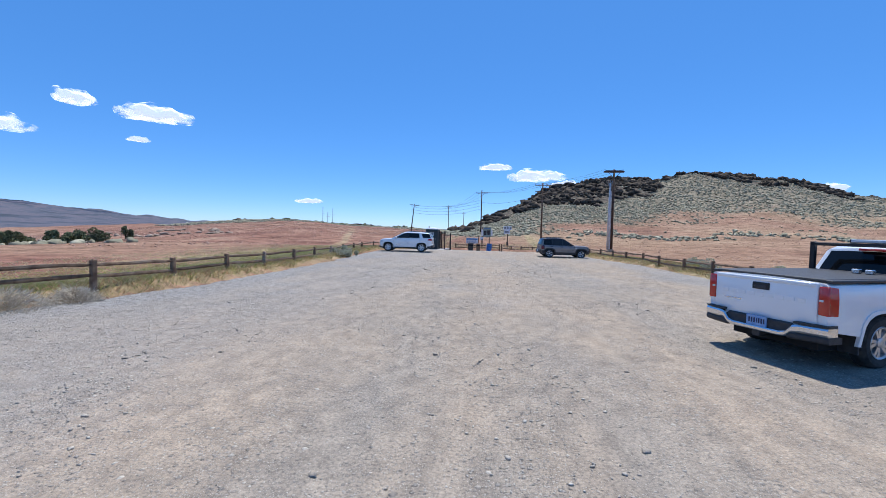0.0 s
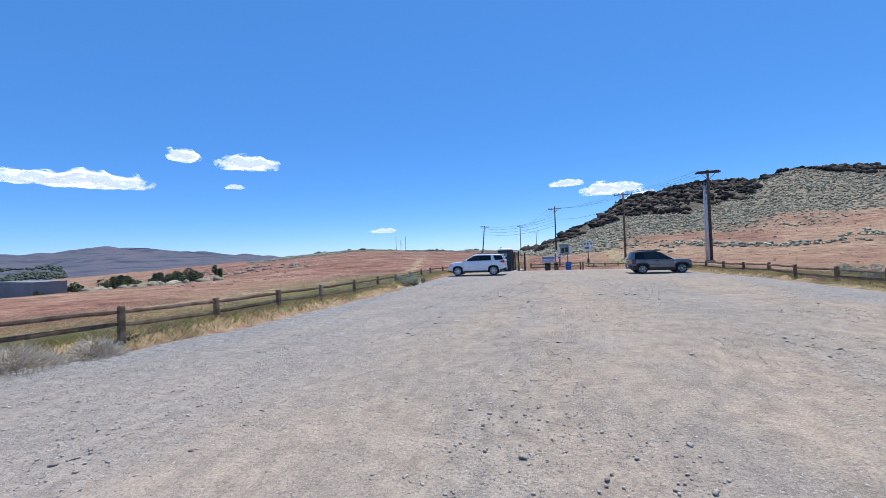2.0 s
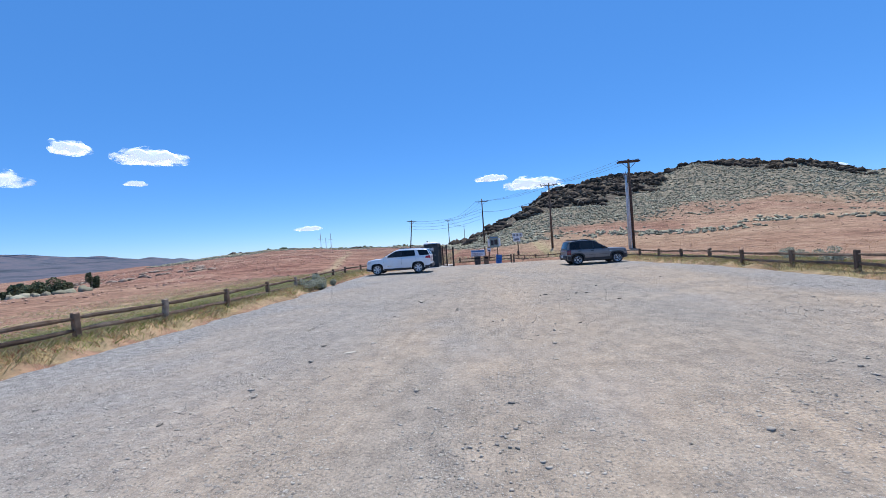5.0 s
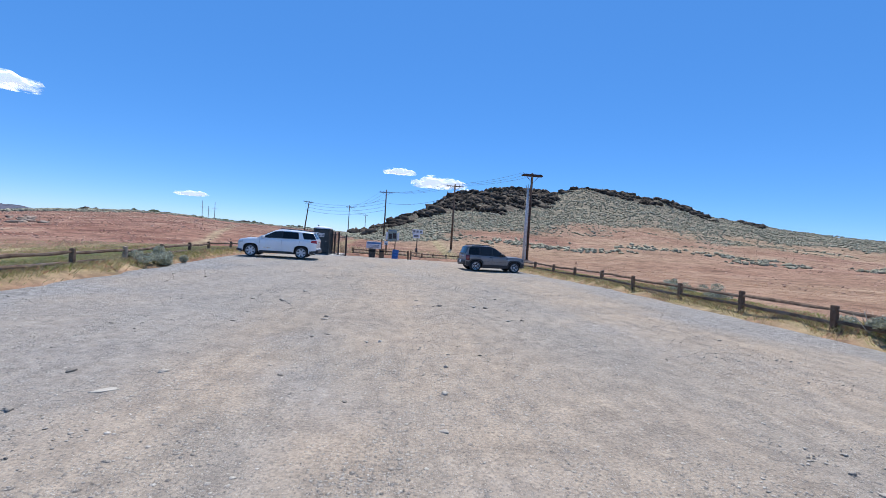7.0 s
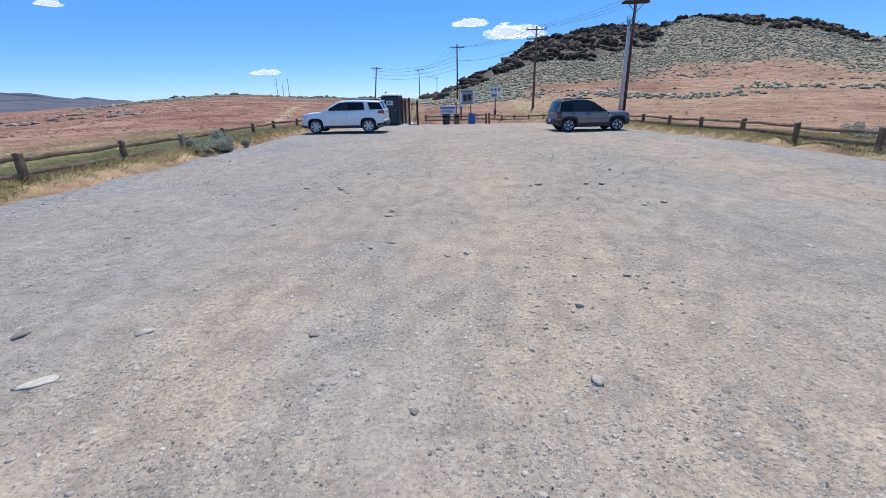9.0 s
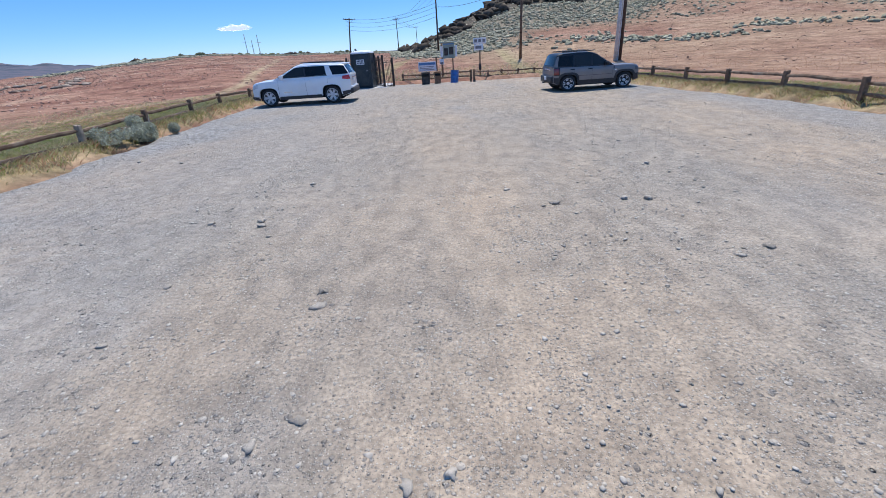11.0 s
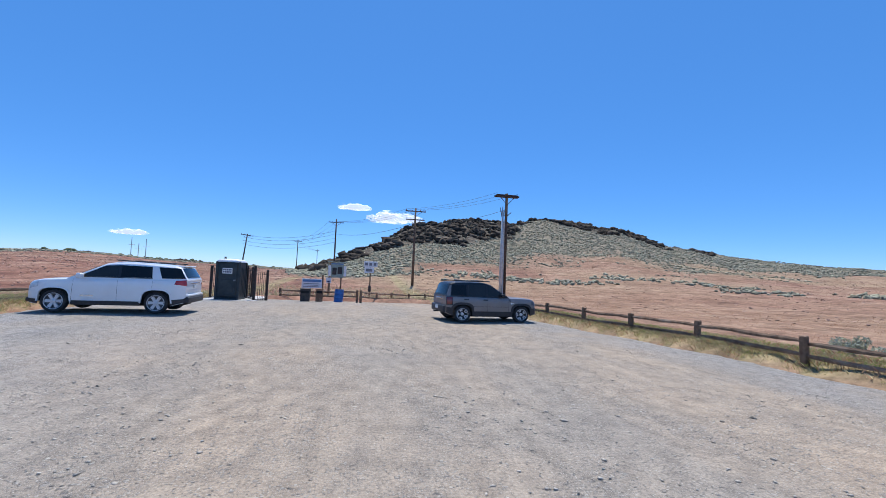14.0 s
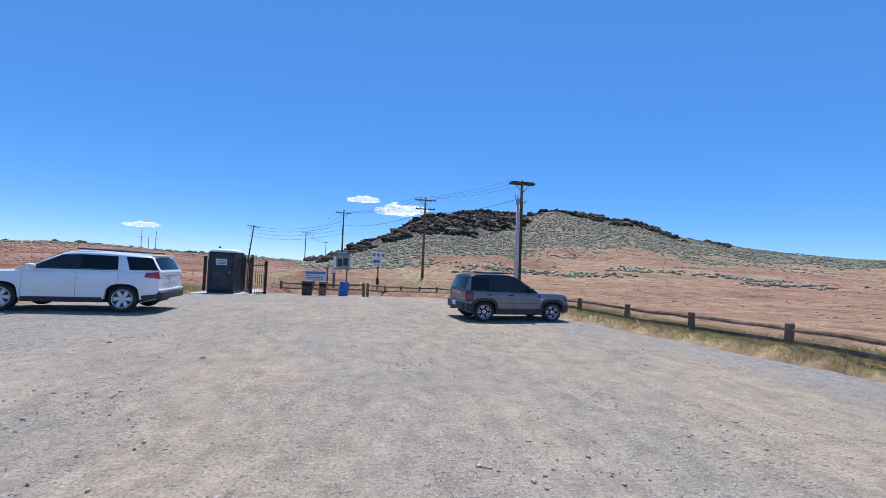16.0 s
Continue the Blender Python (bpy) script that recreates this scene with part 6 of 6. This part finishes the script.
blades("meadow_grass", x, y, ground_z(x, y), 0.06, 0.004, M_GRASS, "green meadow grass beyond the fence", 1.2)
x, y = verge_points(-1, 60000, 73, 1.0, 11.0, 2.0, 50.0)
blades("meadow_grass", x, y, ground_z(x, y), 0.08, 0.0035, M_DRY, "dry tall grass beyond the fence", 1.0)
x, y = verge_points(1, 60000, 75, 1.9, 30.0, 8.0, 75.0)
blades("field_grass", x, y, ground_z(x, y), 0.07, 0.006, M_REDGRASS, "dry reddish cheatgrass in the open field", 0.6)
gg = np.random.default_rng(77)
x, y = gg.uniform(-10, 12, 5200), gg.uniform(45.2, 64, 5200)
keep = (y > LOT_END + 0.2) | (x > 6.9) | (x < -7.2)
blades("field_grass", x[keep], y[keep], ground_z(x[keep], y[keep]), 0.24, 0.012, M_DRY, "dry grass beyond the lot's end", 0.6)

# ---- clouds ----
def cloud_material():
    """White vapour with an added glow for its sunlit brightness; it frays into wisps toward the cloud's rim."""
    m = bpy.data.materials.new("cloud")
    m.use_nodes = True
    n, l = m.node_tree.nodes, m.node_tree.links
    b = n["Principled BSDF"]
    b.inputs["Base Color"].default_value = (0.9, 0.9, 0.9, 1)
    b.inputs["Roughness"].default_value = 1.0
    b.inputs["Emission Color"].default_value = (0.95, 0.97, 1.0, 1)
    b.inputs["Emission Strength"].default_value = 0.6
    tc = n.new("ShaderNodeTexCoord")
    rim = n.new("ShaderNodeAttribute")
    rim.attribute_name = "core"
    nz = n.new("ShaderNodeTexNoise")
    nz.inputs["Scale"].default_value = 0.028
    nz.inputs["Detail"].default_value = 9
    nz.inputs["Roughness"].default_value = 0.6
    mp = n.new("ShaderNodeMapping")
    mp.inputs["Scale"].default_value = (0.55, 1, 1.3)
    l.new(tc.outputs["Object"], mp.inputs[0])
    l.new(mp.outputs[0], nz.inputs["Vector"])
    k = n.new("ShaderNodeMath")
    k.operation = "MULTIPLY_ADD"
    k.inputs[1].default_value = 2.0
    k.inputs[2].default_value = -1.0
    l.new(nz.outputs["Fac"], k.inputs[0])
    add = n.new("ShaderNodeMath")
    l.new(k.outputs[0], add.inputs[0])
    l.new(rim.outputs["Fac"], add.inputs[1])
    mr = n.new("ShaderNodeMapRange")
    mr.inputs[1].default_value, mr.inputs[2].default_value = 0.12, 0.5
    l.new(add.outputs[0], mr.inputs[0])
    l.new(mr.outputs[0], b.inputs["Alpha"])
    return m


M_CLOUD = cloud_material()


def cloud(az, el, wide, tall, seed):
    """A flat-based heap of vapour far off; sizes in degrees of the sky."""
    R = 2200.0
    W, H = R * radians(wide) / 2 * 1.2, R * radians(tall) * 0.7
    bm = bmesh.new()
    bmesh.ops.create_icosphere(bm, subdivisions=5, radius=1.0)
    bm.verts.ensure_lookup_table()
    core = [max(0.0, 1 - math.hypot(v.co.x, v.co.z)) ** 0.75 for v in bm.verts]
    for v in bm.verts:
        p = Vector((v.co.x * W, v.co.y * H, v.co.z * H))
        o = p / (H * 0.9) + Vector((seed * 7.1, 0, 0))
        p += Vector((0, 0, 1)) * H * (0.45 * noise.noise(o * 0.6) + 0.22 * noise.noise(o * 1.5)) + noise.noise_vector(o * 2.2) * H * 0.12
        if p.z < -0.4 * H:
            p.z = -0.4 * H + (p.z + 0.4 * H) * 0.35
        v.co = p
    me = bpy.data.meshes.new("cloud")
    bm.to_mesh(me)
    bm.free()
    me.attributes.new("core", "FLOAT", "POINT").data.foreach_set("value", np.array(core, dtype=np.float32))
    a, e = radians(az), radians(el)
    ob = obj("cloud", me, M_CLOUD, smooth=True)
    ob.matrix_world = pose(CX + R * math.sin(a) * math.cos(e), CY + R * math.cos(a) * math.cos(e), 1.6 + R * math.sin(e), 0, 0, -az)
    tagged(ob, "small white fair-weather cloud in a blue sky", "cloud", "clouds")


CLOUDS = ((-67.5, 8.0, 6.2, 1.3), (-58.8, 9.2, 12.5, 1.9), (-48.7, 12.9, 3.0, 1.6), (-41.8, 12.4, 6.4, 2.0), (-83.0, 14.4, 5.5, 2.2), (-84.0, 9.6, 5.0, 1.9), (-25.3, 3.4, 3.2, 0.6),
          (-0.7, 8.6, 3.8, 1.0), (5.0, 7.4, 6.8, 1.9), (8.2, 6.2, 3.2, 1.3), (35.0, 5.2, 2.8, 1.0), (-43.5, 9.6, 2.0, 0.6), (-86.5, 5.6, 3.5, 0.9), (-85.5, 16.6, 3.0, 0.7), (-77.5, 15.2, 1.0, 0.8))
for k, (a, e, w, h) in enumerate(CLOUDS):
    cloud(a, e - (0.4 if a < -55 else 0.7 if a < -35 else 0.2), w, h * 0.85, k + 1)

# ---- loose stones on the gravel ----
def stone_mesh(seed):
    v, f = blob(seed + 80, 0.45, 2)
    me = arrays_mesh("stone", v * (1, 0.8, 0.45), f)
    me.materials.append(M_STONE)
    return me


STONES = [stone_mesh(s) for s in range(9)]


def stone(px, py, size, k):
    ob = new("stone", STONES[k % 9])
    ob.parent = gravel_lot
    ob.matrix_world = pose(px, py, lot_z(px, py) + size * 0.08, 0, 0, k * 47 % 360) @ Matrix.Diagonal((size, size, size, 1))


for k, (px, py, s) in enumerate(((-1.0, 18.76, 0.075), (-0.97, 18.54, 0.08), (-0.94, 17.25, 0.06), (-2.46, 18.94, 0.06), (-2.21, 20.34, 0.07), (-2.9, 20.49, 0.06), (2.92, 19.29, 0.07), (-0.74, 17.41, 0.06), (-2.42, 18.11, 0.05), (0.09, 17.08, 0.055),
                                 (-0.11, 17.02, 0.055), (1.3, 20.68, 0.08), (2.43, 20.72, 0.075), (2.16, 20.76, 0.065), (-2.28, 20.51, 0.08), (0.75, 14.18, 0.06), (-2.12, 15.46, 0.075), (-2.98, 15.38, 0.08))):
    stone(px, py, s * 0.72, k)
g = random.Random(9)
for k in range(270):
    stone(g.uniform(-6.5, 7.0), g.uniform(3.5, 30), 0.012 + 0.034 * g.random() ** 2.2, k + 20)
flat_me = arrays_mesh("pale_slab", blob(95, 0.22, 2)[0] * (0.11, 0.055, 0.003), blob(95, 0.22, 2)[1])
for px, py, rz in ((-2.35, 14.9, 40),):
    ob = obj("stone", flat_me, M_SLAB, gravel_lot)
    ob.matrix_world = pose(px, py, 0.002, 0, 0, rz)

gg = np.random.default_rng(101)
n = 48000
y = 3.5 + 29 * gg.beta(1.15, 1.9, n)
a, b = edges(y)
x = a + 0.2 + (b - a - 0.4) * gg.uniform(0, 1, n)
drift = wave(x * 1.0, y * 0.22, 0.9, 3.0) * 0.6 + wave(x, y, 2.3, 1.0) * 0.4
keep = gg.uniform(-0.9, 0.9, n) < drift + 0.25
x, y = x[keep], y[keep]
size = 0.004 + 0.015 * gg.uniform(0, 1, len(x)) ** 4.0
peb = scatter("pebbles", [(v * (1, 0.85, 0.6), f) for v, f in (blob(s + 100, 0.25) for s in range(6))], np.stack([x, y, dip(x, y) + size * 0.02], -1), size, 0.5, M_PEBBLE, "loose grey pebbles strewn over the gravel", "pebbles")
n = 22000
y = 4 + 30 * gg.beta(1.2, 1.7, n)
a, b = edges(y)
x = a + 0.3 + (b - a - 0.6) * gg.uniform(0, 1, n)
keep = gg.uniform(-0.7, 1.0, n) < wave(x, y * 0.3, 1.1, 5.0) * 0.35 + wave(x, y, 2.9, 2.0) * 0.3 + 0.1
x, y = x[keep], y[keep]
size = 0.008 + 0.019 * gg.uniform(0, 1, len(x)) ** 4.0
scatter("small_stones", [(v * (1, 0.8, 0.6), f) for v, f in (blob(s + 130, 0.35) for s in range(9))], np.stack([x, y, dip(x, y) + size * 0.03], -1), size, 0.5, M_PEBBLE, "small grey and tan stones scattered over the gravel", "stones")
